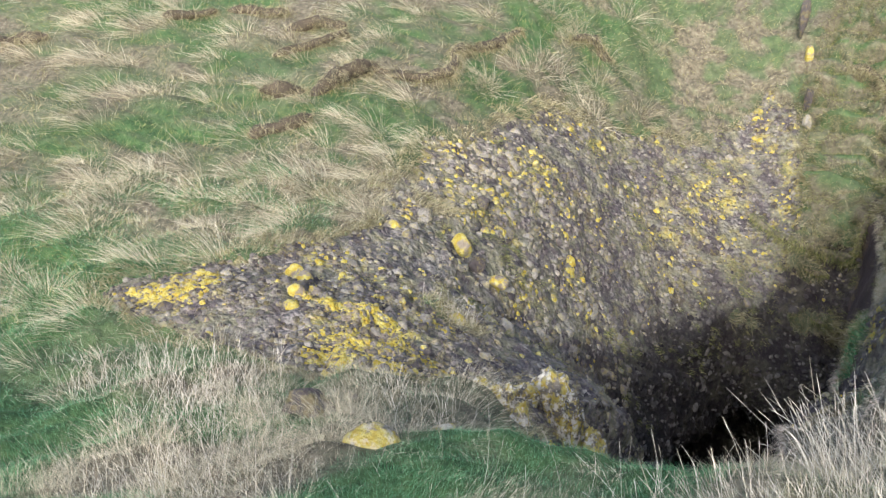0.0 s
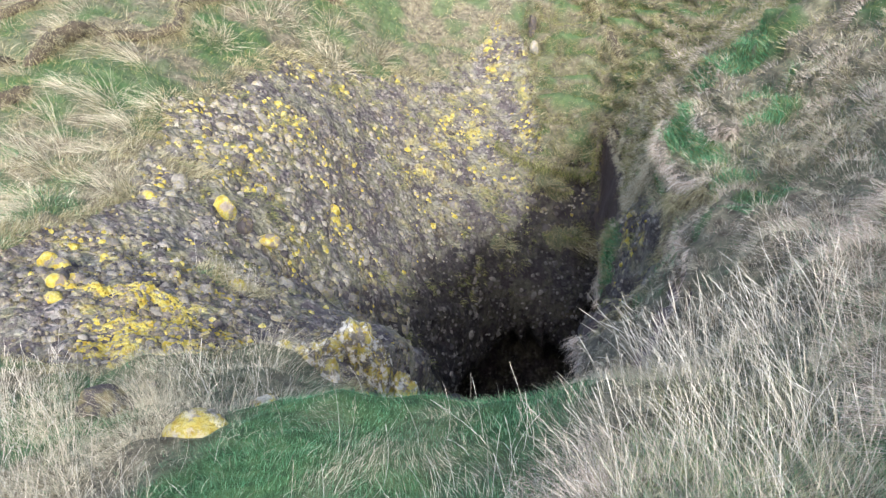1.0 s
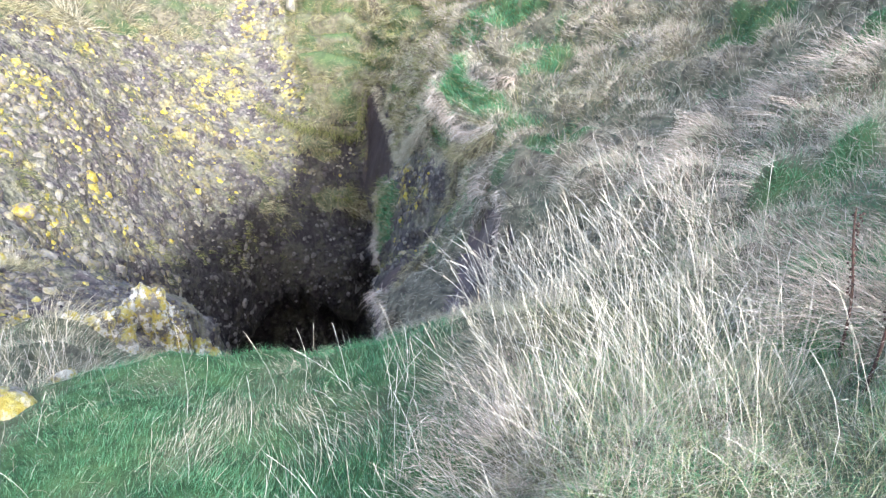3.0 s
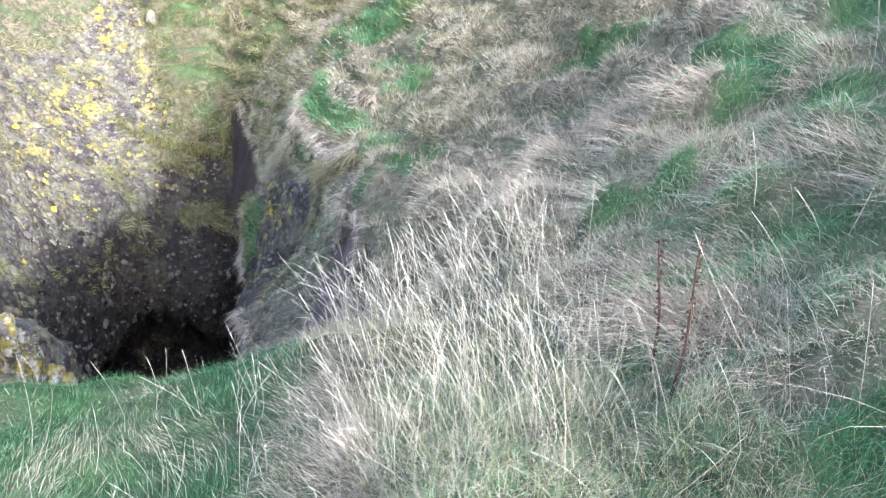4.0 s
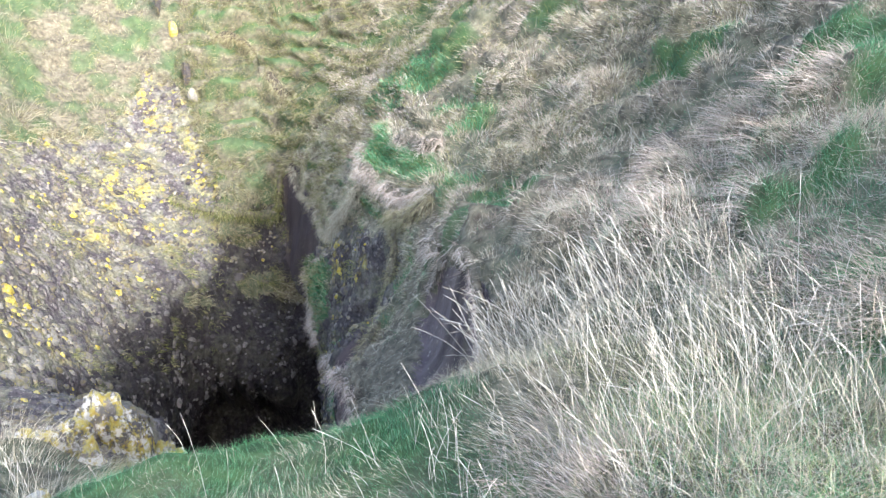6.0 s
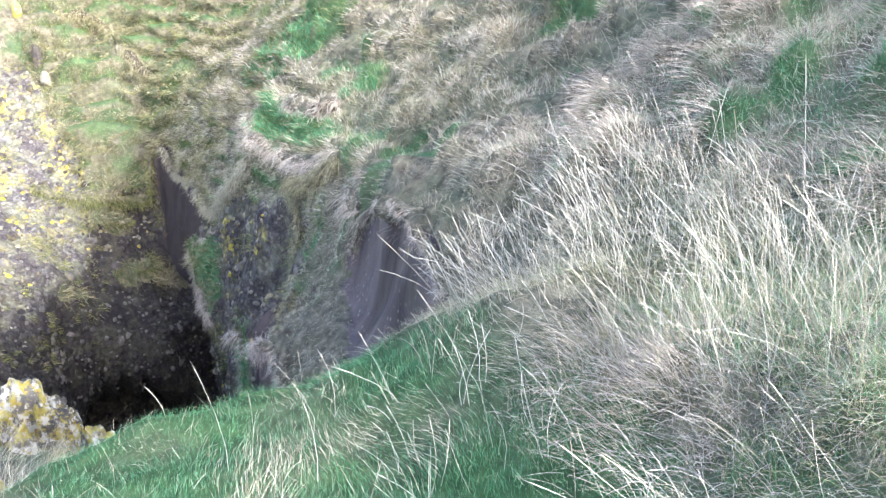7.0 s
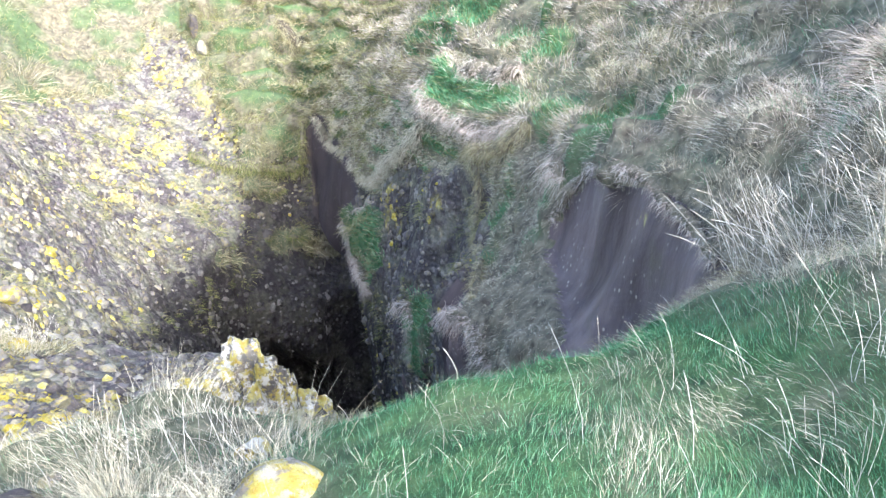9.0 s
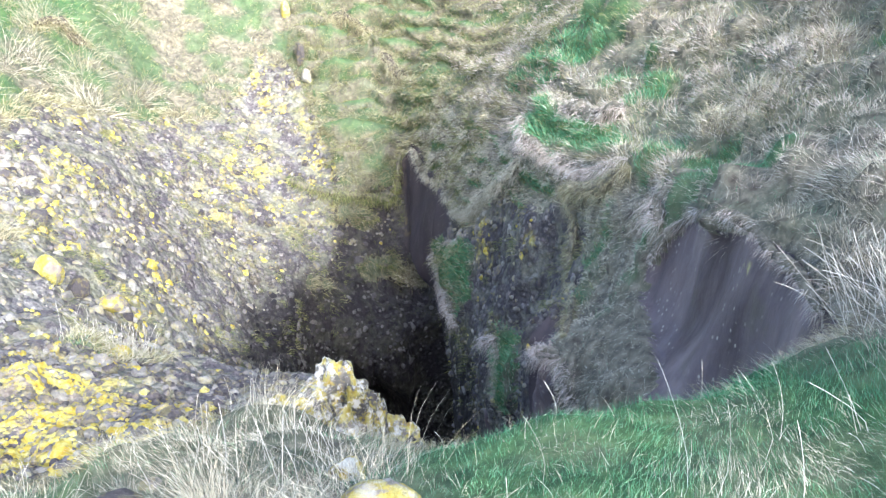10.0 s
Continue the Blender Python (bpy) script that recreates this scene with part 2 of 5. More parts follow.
def conglomerate_material(name="conglomerate"):
    """Dark matrix set with pebbles, with yellow and grey-green lichen, less of it where pit shade is painted."""
    m, nt, b = material(name, 0.85)
    v = coords(nt)
    warp = nt.nodes.new("ShaderNodeVectorMath")
    warp.operation = "MULTIPLY_ADD"
    wn_ = node(nt, "ShaderNodeTexNoise", Scale=7.0, Detail=2.0)
    nt.links.new(v, wn_.inputs["Vector"])
    nt.links.new(wn_.outputs["Color"], warp.inputs[0])
    warp.inputs[1].default_value = (0.10, 0.10, 0.10)
    nt.links.new(v, warp.inputs[2])
    cobbles = node(nt, "ShaderNodeTexVoronoi", Scale=9.0)
    nt.links.new(warp.outputs[0], cobbles.inputs["Vector"])
    fine = node(nt, "ShaderNodeTexVoronoi", Scale=24.0)
    nt.links.new(warp.outputs[0], fine.inputs["Vector"])
    sep = nt.nodes.new("ShaderNodeSeparateColor")
    nt.links.new(cobbles.outputs["Color"], sep.inputs[0])
    tone = steps(nt, sep.outputs[0], [(0.0, (0.07, 0.058, 0.06)), (0.4, (0.15, 0.128, 0.126)), (0.75, (0.25, 0.22, 0.20)), (1.0, (0.38, 0.35, 0.30))])
    sep2 = nt.nodes.new("ShaderNodeSeparateColor")
    nt.links.new(fine.outputs["Color"], sep2.inputs[0])
    tone2 = steps(nt, sep2.outputs[0], [(0.0, (0.055, 0.046, 0.051)), (0.6, (0.115, 0.097, 0.097)), (0.9, (0.24, 0.21, 0.185))])
    matrix = steps(nt, noise_of(nt, v, 5.0, 6), [(0.3, (0.05, 0.042, 0.043)), (0.55, (0.11, 0.094, 0.089)), (0.75, (0.175, 0.152, 0.13))])
    stone = mixed(nt, grey(nt, cobbles.outputs["Distance"], 0.45, 0.30), matrix, tone)
    stone = mixed(nt, grey(nt, fine.outputs["Distance"], 0.40, 0.25), stone, tone2)
    # dark lower rock and pit shade, painted near-black; dry is the rest
    pit_shade = attribute(nt, "pit_shade")
    dry = grey(nt, pit_shade, 1.0, 0.0)
    stone = mixed(nt, times(nt, pit_shade, 0.76), stone, (0.014, 0.011, 0.010))
    moss = times(nt, grey(nt, noise_of(nt, v, 1.9, 6, 0.7), 0.46, 0.57), 0.66)
    crust = times(nt, grey(nt, noise_of(nt, v, 3.4, 7, 0.75), 0.51, 0.60), 0.55)
    pale = steps(nt, noise_of(nt, v, 12.0, 4), [(0.3, (0.15, 0.145, 0.085)), (0.55, (0.29, 0.28, 0.165)), (0.75, (0.44, 0.42, 0.28))])
    white = steps(nt, noise_of(nt, v, 17.0, 4), [(0.3, (0.20, 0.185, 0.165)), (0.6, (0.36, 0.34, 0.29)), (0.8, (0.48, 0.46, 0.40))])
    hold = mixed(nt, pit_shade, (1.0, 1.0, 1.0), (0.22, 0.22, 0.22))
    stone = mixed(nt, times(nt, moss, hold), stone, pale)
    stone = mixed(nt, times(nt, crust, dry), stone, white)
    stone = lichen_over(nt, v, stone, times(nt, attribute(nt, "lichen"), 0.62), 3.0, 0.50, 0.60)
    nt.links.new(stone, b.inputs["Base Color"])
    height = mixed(nt, 0.5, noise_of(nt, v, 30.0, 5), grey(nt, cobbles.outputs["Distance"], 0.6, 0.1))
    relief(nt, b, height, 1.0, 0.09)
    return m


def gully_material(name="gully_rock", damp=1.0):
    """Bare dark purple-brown rock with upright streaks and scattered pale specks."""
    m, nt, b = material(name, 0.75 if damp == 1.0 else 0.6)
    v = coords(nt)
    streak = noise_of(nt, coords(nt, (2.2, 2.2, 0.5)), 1.0, 8, 0.62)
    base = steps(nt, streak, [(0.30, (0.066, 0.050, 0.046)), (0.44, (0.120, 0.092, 0.086)), (0.57, (0.172, 0.134, 0.124)), (0.70, (0.245, 0.198, 0.178))])
    olive = grey(nt, noise_of(nt, v, 1.7, 5), 0.55, 0.68)
    base = mixed(nt, times(nt, olive, 0.45), base, (0.12, 0.105, 0.06))
    spots = node(nt, "ShaderNodeTexVoronoi", Scale=13.0)
    nt.links.new(v, spots.inputs["Vector"])
    dots = times(nt, grey(nt, spots.outputs["Distance"], 0.22, 0.14), grey(nt, noise_of(nt, v, 1.6, 3), 0.50, 0.62))
    base = mixed(nt, dots, base, (0.42, 0.38, 0.30))
    if damp != 1.0:
        base = mixed(nt, 1.0 - damp, base, (0.012, 0.010, 0.010))
    # near-black mixed in for the shade on the column
    base = mixed(nt, times(nt, attribute(nt, "pit_shade"), 0.85), base, (0.022, 0.017, 0.017))
    nt.links.new(lichen_over(nt, v, base, attribute(nt, "lichen"), 7.0, 0.50, 0.56), b.inputs["Base Color"])
    relief(nt, b, mixed(nt, 0.6, streak, noise_of(nt, v, 9.0, 8, 0.7)), 0.8, 0.06)
    return m


def stone_material(name, low, high, lichen, white=0.0):
    """Loose stones and boulders; each stone has its own tone, and lichen covers a share of it."""
    m, nt, b = material(name)
    v = coords(nt)
    info = nt.nodes.new("ShaderNodeObjectInfo")
    geo = nt.nodes.new("ShaderNodeNewGeometry")
    add = nt.nodes.new("ShaderNodeMath")
    add.operation = "ADD"
    nt.links.new(info.outputs["Random"], add.inputs[0])
    nt.links.new(geo.outputs["Random Per Island"], add.inputs[1])
    frac = nt.nodes.new("ShaderNodeMath")
    frac.operation = "FRACT"
    nt.links.new(add.outputs[0], frac.inputs[0])
    base = mixed(nt, frac.outputs[0], low, high)
    base = mixed(nt, times(nt, grey(nt, noise_of(nt, v, 16.0, 6, 0.7), 0.4, 0.7), 0.6), base, tuple(0.55 * c for c in low))
    base = lichen_over(nt, v, base, lichen, 9.0 if lichen < 0.9 else 5.5, 0.50 if lichen < 0.8 else (0.45 if lichen < 0.9 else 0.42), 0.57 if lichen < 0.8 else (0.53 if lichen < 0.9 else 0.50))
    if white:
        base = mixed(nt, times(nt, grey(nt, noise_of(nt, v, 11.0, 6, 0.7), 0.50, 0.58), white), base, (0.66, 0.64, 0.56))
    nt.links.new(base, b.inputs["Base Color"])
    relief(nt, b, noise_of(nt, v, 26.0, 8, 0.75), 1.0, 0.05)
    return m


def blade_material(name, tones, through=0.35):
    """Grass: one tone a blade, with light passing through it."""
    m, nt, b = material(name, 0.65)
    geo = nt.nodes.new("ShaderNodeNewGeometry")
    tone = steps(nt, geo.outputs["Random Per Island"], tones)
    big = noise_of(nt, coords(nt), 1.3, 3)
    tone = mixed(nt, times(nt, grey(nt, big, 0.42, 0.66), 0.35), tone, tones[0][1])
    nt.links.new(tone, b.inputs["Base Color"])
    tr = nt.nodes.new("ShaderNodeBsdfTranslucent")
    nt.links.new(tone, tr.inputs["Color"])
    mix = nt.nodes.new("ShaderNodeMixShader")
    mix.inputs[0].default_value = through
    nt.links.new(b.outputs[0], mix.inputs[1])
    nt.links.new(tr.outputs[0], mix.inputs[2])
    nt.links.new(mix.outputs[0], nt.nodes["Material Output"].inputs["Surface"])
    return m


def bark_material(name, low, high):
    m, nt, b = material(name, 0.8)
    nt.links.new(steps(nt, noise_of(nt, coords(nt), 60.0, 4), [(0.35, low), (0.65, high)]), b.inputs["Base Color"])
    return m


TURF, CONGLOMERATE, GULLY = turf_material(), conglomerate_material(), gully_material()
STONE_GREY = stone_material("grey_stone", (0.07, 0.06, 0.062), (0.24, 0.215, 0.195), 0.2)
STONE_PALE = stone_material("pale_stone", (0.18, 0.165, 0.145), (0.42, 0.39, 0.33), 0.3)
STONE_YELLOW = stone_material("lichen_stone", (0.24, 0.20, 0.16), (0.36, 0.31, 0.25), 1.0)
# darker than the grey stone, and free of lichen
STONE_DARK = stone_material("dark_stone", (0.03, 0.026, 0.026), (0.10, 0.088, 0.082), 0.0)
# pale stone toned down: shade of the pit and ribs put into its colour
STONE_SHADED = stone_material("shaded_pale_stone", (0.08, 0.072, 0.066), (0.27, 0.25, 0.22), 0.0)
ROCK_LICHEN = stone_material("lichened_rock", (0.12, 0.108, 0.095), (0.30, 0.27, 0.22), 0.81, 0.95)
CAPPED = stone_material("lichen_capped_rock", (0.26, 0.225, 0.175), (0.34, 0.29, 0.22), 0.88, 0.45)
GREEN = blade_material("green_blades", [(0.0, (0.065, 0.19, 0.085)), (0.45, (0.12, 0.325, 0.145)), (0.8, (0.21, 0.43, 0.21)), (1.0, (0.42, 0.52, 0.32))])
DRY = blade_material("dry_blades", [(0.0, (0.24, 0.21, 0.14)), (0.35, (0.47, 0.42, 0.295)), (0.7, (0.64, 0.59, 0.43)), (1.0, (0.78, 0.74, 0.58))], 0.25)
OLIVE = blade_material("olive_blades", [(0.0, (0.085, 0.105, 0.03)), (0.4, (0.19, 0.21, 0.062)), (0.75, (0.34, 0.325, 0.12)), (1.0, (0.50, 0.455, 0.24))], 0.3)
LIME = blade_material("yellow_green_blades", [(0.0, (0.15, 0.17, 0.07)), (0.4, (0.30, 0.33, 0.14)), (0.75, (0.46, 0.46, 0.23)), (1.0, (0.62, 0.60, 0.38))], 0.35)
DEAD = blade_material("dead_blades", [(0.0, (0.29, 0.225, 0.175)), (0.4, (0.57, 0.475, 0.385)), (0.75, (0.73, 0.65, 0.54)), (1.0, (0.83, 0.78, 0.68))], 0.25)
TAWNY = blade_material("tawny_blades", [(0.0, (0.14, 0.125, 0.055)), (0.4, (0.31, 0.275, 0.145)), (0.75, (0.47, 0.425, 0.255)), (1.0, (0.64, 0.60, 0.41))], 0.25)
MOSSY = blade_material("furrow_blades", [(0.0, (0.06, 0.08, 0.018)), (0.4, (0.12, 0.15, 0.034)), (0.75, (0.21, 0.23, 0.065)), (1.0, (0.34, 0.33, 0.13))], 0.3)
STRAW = blade_material("straw_stalks", [(0.0, (0.38, 0.34, 0.26)), (0.5, (0.60, 0.56, 0.46)), (1.0, (0.76, 0.73, 0.63))], 0.15)
DOCK = bark_material("dock_stem", (0.035, 0.02, 0.016), (0.085, 0.05, 0.038))
SOIL = bark_material("dark_soil", (0.03, 0.024, 0.018), (0.12, 0.095, 0.065))


# ---- ground, cliff and gully walls: one sheet, parted by what it is made of ----
U, Y = np.meshgrid(US, YS)
BASE = loft(U, Y)


def normals_of(p):
    du, dy = np.gradient(p, axis=1), np.gradient(p, axis=0)
    n = np.cross(du, dy)
    return n / np.maximum(np.linalg.norm(n, axis=-1, keepdims=True), 1e-9)


def box(v, a, b, soft):
    return ramp(v, a - soft, a + soft) * (1 - ramp(v, b - soft, b + soft))


# sods of grass that cling to the gully's rock: x, y, z, radius
SODS = [
    (-1.40, 18.9, -7.15, 0.45), (-1.28, 18.2, -7.1, 0.5), (-1.27, 17.5, -7.0, 0.5), (-1.17, 16.9, -6.6, 0.5), (-1.05, 16.4, -6.5, 0.42), (-1.15, 16.2, -6.75, 0.4), (-1.28, 16.4, -7.1, 0.32), (-1.29, 16.1, -7.35, 0.2),
    (-1.05, 13.1, -6.5, 0.35), (-0.95, 12.7, -6.5, 0.4), (-1.0, 12.5, -6.9, 0.35),
    (-3.28, 21.98, -7.05, 0.26), (-2.91, 21.94, -7.2, 0.3), (-3.1, 21.3, -8.2, 0.25), (-2.72, 21.46, -8.2, 0.32), (-2.3, 21.5, -8.2, 0.28), (-4.0, 20.2, -8.0, 0.22), (-3.72, 20.45, -8.15, 0.2),
]


def sod_share(p, fray):
    x, y, z = p[..., 0], p[..., 1], p[..., 2]
    return np.maximum.reduce([1 - ramp(np.hypot(np.hypot(x - cx, 0.8 * (y - cy)), z - cz) / r + fray, 0.75, 1.05) for cx, cy, cz, r in SODS])


def rock_share(u, p):
    """How bare the sheet is, 0 grass to 1 rock: the lichened slope, the far wall and the gully's right wall."""
    x, y, z = p[..., 0], p[..., 1], p[..., 2]
    w = 1.1 * (fbm(x * 0.9, y * 0.9, z * 0.9, 4, 11) - 0.5)
    fine = 0.9 * (fbm(x * 3.2, y * 3.2, z * 3.2, 3, 17) - 0.5)
    near = np.interp(x, [-8.2, -7, -5.5, -4.3, -3.8, -3], [6.8, 6.45, 6.1, 6.05, 6.9, 7.2])
    left = np.interp(y, [6.5, 7.2, 8.2, 11, 13, 14.5, 20, 23, 28], [-8.4, -8.2, -7.3, -7.4, -8.2, -8.6, -8.6, -7.9, -6.5])
    far = np.interp(x, [-8.6, -7.5, -6.2, -5.3, -4.6, -4.0, -3.3, -2.0, -1.0], [20.5, 22.5, 24.0, 26.4, 26.2, 24.6, 22.5, 22.1, 21.6])
    slope = ramp(y - near + w, -0.25, 0.25) * ramp(x - left + w + fine, -0.4, 0.4) * (1 - ramp(y - far + 1.6 * w + 1.4 * fine, -0.5, 0.5)) * (1 - ramp(u, 7.4, 7.8))
    # tufts of dry grass that grow within the bare slope
    for cx, cy, r in ((-5.2, 9.3, 0.32), (-7.3, 12.4, 0.4)):
        slope = slope * (1 - 0.9 * (1 - ramp(np.hypot((x - cx) / 1.5, y - cy) + 0.3 * w, 0.6 * r, 1.3 * r)))
    ww, uw = 0.7 * w + 0.6 * fine, u + 0.45 * w + 0.3 * fine
    top = np.interp(y, [5.4, 6.0, 6.75, 7.6, 8.6, 9.2], [9.3, 9.45, 9.65, 9.84, 9.84, 9.4]) + 0.25 * w
    back_edge = np.interp(u, [7.0, 8.38, 9.12, 9.5, 9.8], [7.2, 7.6, 9.2, 9.15, 8.8]) + 0.3 * ww
    purple = ramp(y + 0.3 * ww, 5.4, 5.6) * (1 - ramp(y - back_edge, -0.1, 0.1)) * ramp(u, 6.4, 6.6) * (1 - ramp(u - top, -0.06, 0.06))
    fin_top = np.interp(y, [9.6, 10.2, 11.1, 12.3, 14.0, 16.0, 17.2], [7.8, 8.4, 9.0, 9.45, 9.5, 9.3, 8.9]) + 0.5 * w + 0.3 * fine
    fin = box(y + 0.4 * ww, 9.6, 17.4, 0.15) * ramp(u, 6.9, 7.1) * (1 - ramp(u - fin_top, -0.12, 0.12))
    high = np.interp(y, [17.0, 19.0, 20.5, 21.5, 22.5], [8.65, 8.6, 8.6, 8.35, 7.65]) + 0.3 * w + 0.25 * fine
    column = box(y + 0.3 * ww, 17.0, 22.5, 0.2) * ramp(u, 6.2, 6.6) * (1 - ramp(u - high, -0.12, 0.12))
    low = ramp(y, 5.7, 6.3) * (1 - ramp(y, 21.5, 22.3)) * box(uw, 5.3, 7.75, 0.12)
    right = np.maximum.reduce([purple, fin, column, low])
    return np.maximum(slope, right) * (1 - sod_share(p, 0.5 * fine))


def cushions(p):
    """How high each spot stands in its cushion of grass, 0 in the furrows to 1 on the crowns."""
    x, y, z = p[..., 0], p[..., 1], p[..., 2]
    bend = 0.35 * (vnoise(x * 1.3, y * 1.3, z * 1.3, 191) - 0.5)
    small = cells(x * 1.9 + bend, y * 1.5 + bend, z * 3.0, 193)
    big = cells(x * 0.9 + bend, y * 0.9, z * 1.5 + bend, 197)
    lump = np.clip(1.05 - 0.85 * small - 0.35 * big, 0, 1)
    # narrow terraces on the steepest grass, each with an overhanging lip
    steep = np.maximum(ramp(x, -4.8, -4.2) * ramp(y, 21.4, 22.0) * (1 - ramp(y, 31, 33)) * (1 - ramp(x, 0.5, 1.5)), box(x, -1.7, 0.5, 0.2) * box(y, 12.8, 22.5, 0.3))
    phase = z / 0.40 + 1.2 * fbm(x * 0.9, y * 0.5, z * 0.4, 2, 201) + 0.9 * vnoise(x * 2.3, y * 1.2, z * 0.5, 205)
    lip = (1 - phase + np.floor(phase)) ** 0.8
    return lump * (1 - steep) + steep * (0.72 * lip + 0.28 * lump)


# spots of fresh turf on the shaded slope: x, y, radius
FRESH = [
    (0.4, 8.8, 0.35), (1.2, 17.1, 0.6), (0.55, 16.2, 0.5), (2.6, 16.0, 0.7), (2.5, 14.4, 0.6), (2.4, 9.5, 0.5), (2.3, 6.2, 0.4), (1.9, 6.5, 0.3),
    (2.7, 4.75, 0.5), (2.05, 4.9, 0.25), (0.9, 4.85, 0.2), (1.2, 4.2, 0.2), (0.92, 3.3, 0.36), (0.4, 3.1, 0.16), (0.73, 13.9, 0.35), (0.85, 12.7, 0.4),
    (0.66, 1.9, 0.3), (2.0, 5.6, 0.35), (3.0, 6.2, 0.5), (1.05, 15.7, 0.4), (0.4, 18.3, 0.5), (0.07, 9.3, 0.25), (-0.16, 9.5, 0.18), (-0.98, 3.0, 0.26), (-0.92, 2.72, 0.2),
    (0.31, 10.9, 0.22), (0.5, 9.87, 0.28), (0.37, 17.1, 0.35), (0.03, 17.9, 0.35), (0.96, 16.4, 0.35), (1.17, 4.78, 0.2), (1.2, 3.5, 0.22), (-0.36, 10.9, 0.2),
]


def green_share(u, p):
    """How green the grass is, 0 dead straw to 1 fresh turf."""
    x, y, z = p[..., 0], p[..., 1], p[..., 2]
    patch = fbm(x * 0.55 + 3, y * 0.55, z * 0.6, 4, 31)
    fine = fbm(x * 1.9, y * 1.9, z * 1.9, 3, 37)
    g = ramp(0.65 * patch + 0.35 * fine, 0.50, 0.60) * 0.75
    # the fresh turf on the near rim, in the hollow before it, and on the ledges
    rim = box(x + 0.3 * (fine - 0.5), -2.75, -0.8, 0.25) * box(y, 2.2, 5.75, 0.3) * (0.72 + 0.28 * ramp(fine, 0.42, 0.58)) * ramp(0.5 * patch + 0.5 * fine, 0.28, 0.40)
    ledge = box(y + 0.8 * (fine - 0.5), 11.9, 14.9, 0.15) * box(u + 0.25 * (fine - 0.5), 9.95, 10.36, 0.07)
    shelf = sod_share(p, 0.4 * (fine - 0.5)) * np.where(x < -1.7, 0.35, 1.0)
    hang = box(y, 9.0, 11.0, 0.3) * box(u, 9.0, 10.1, 0.15) * ramp(fine, 0.50, 0.64) * 0.5
    hollow = box(x, 0.9, 3.2, 0.3) * box(y, 2.4, 5.0, 0.5) * ramp(0.4 * patch + 0.6 * fine, 0.48, 0.62) * 0.5
    left = np.maximum(box(x, -12, -3.5, 0.4) * box(y, 0.5, 5.0, 0.4), box(x, -12, -7.6, 0.4) * box(y, 4.0, 8.5, 0.6)) * ramp(patch + 0.18 * ramp(-x, 4.6, 5.4), 0.28, 0.42)
    left = np.maximum(left, 0.95 * box(x + 0.6 * (fine - 0.5), -14, -4.9, 0.3) * box(y + 0.8 * (patch - 0.5), -2, 4.5, 0.3))
    curtain = box(x, -4.2, -0.9, 0.3) * ramp(y, 22.0, 23.0) * ramp(fine, 0.40, 0.60) * 0.6
    hill = ramp(-x, 7.5, 9.5) * ramp(0.6 * patch + 0.4 * fine, 0.38, 0.56) * (1 - 0.6 * ramp(cushions(p), 0.35, 0.6))
    dry_side = box(u, 8.7, 12.9, 0.2) * box(y, 2.0, 21.0, 1.0)
    g = g * (1 - 0.75 * dry_side) * (1 - 0.65 * box(x, -4.4, -2.9, 0.2) * box(y, 4.7, 7.5, 0.2))
    fresh = np.maximum.reduce([1 - ramp(np.hypot(x - cx, (y - cy) * 0.8) / r + 2.2 * (fine - 0.5), 0.7, 1.1) for cx, cy, r in FRESH])
    furrow = 1 - ramp(cushions(p) + 0.25 * (patch - 0.5), 0.25, 0.48)
    away = ramp(np.hypot(x + 1.2, y - 1.0), 4.0, 6.0)
    fresh = np.maximum(fresh * 0.9, furrow * away * 0.9 * np.maximum.reduce([box(u, 9.9, 13, 0.2) * 0.25, box(u, 8.1, 10.0, 0.15) * box(y, 12.8, 22.2, 0.3), ramp(x, -4.6, -3.8) * ramp(y, 21.5, 22.5)]))
    curtain = np.maximum(curtain * 0.5, box(x, -9.5, -4.2, 0.3) * ramp(y, 23.0, 25.0) * ramp(fine, 0.42, 0.60) * 0.6)
    return np.clip(np.maximum.reduce([fresh, g, rim, ledge, shelf, hang, hollow, left, curtain, hill]), 0, 1)


def lichen_share(u, p):
    x, y, z = p[..., 0], p[..., 1], p[..., 2]
    a = 0.8 * ramp(fbm(x * 0.8, y * 0.8, z * 0.8, 3, 51), 0.44, 0.62)
    for cx, cy, rx, ry in ((-4.1, 6.6, 1.0, 0.75), (-7.5, 6.95, 0.8, 0.35), (-5.5, 22.6, 0.7, 1.8), (-5.3, 26.4, 0.6, 1.2), (-4.9, 7.2, 0.9, 0.9), (-5.0, 8.6, 0.5, 0.5), (-7.3, 16.5, 0.7, 1.0), (-8.1, 20.3, 0.8, 0.8)):
        a = np.maximum(a, 1 - ramp(np.hypot((x - cx) / rx, (y - cy) / ry), 0.6, 1.2))
    right = ramp(u, 7.2, 7.6)
    spot = np.maximum.reduce([1 - ramp(np.hypot(y - cy, 1.3 * (z - cz)), 0.6 * r, r) for cy, cz, r in ((13.0, -5.05, 0.3), (14.2, -4.5, 0.45), (15.7, -5.7, 0.4), (15.55, -6.1, 0.35), (7.2, -3.3, 0.08), (7.0, -3.05, 0.07))])
    deep = ramp(z, -8.0, -6.4)
    return (a * (1 - right) + right * spot) * deep


# mounds on the grass: x, y, radius, height
MOUNDS = [(-0.42, 2.80, 0.36, 0.06), (-0.28, 2.38, 0.34, 0.05), (0.55, 2.3, 0.4, 0.08), (1.0, 2.6, 0.3, 0.08)]


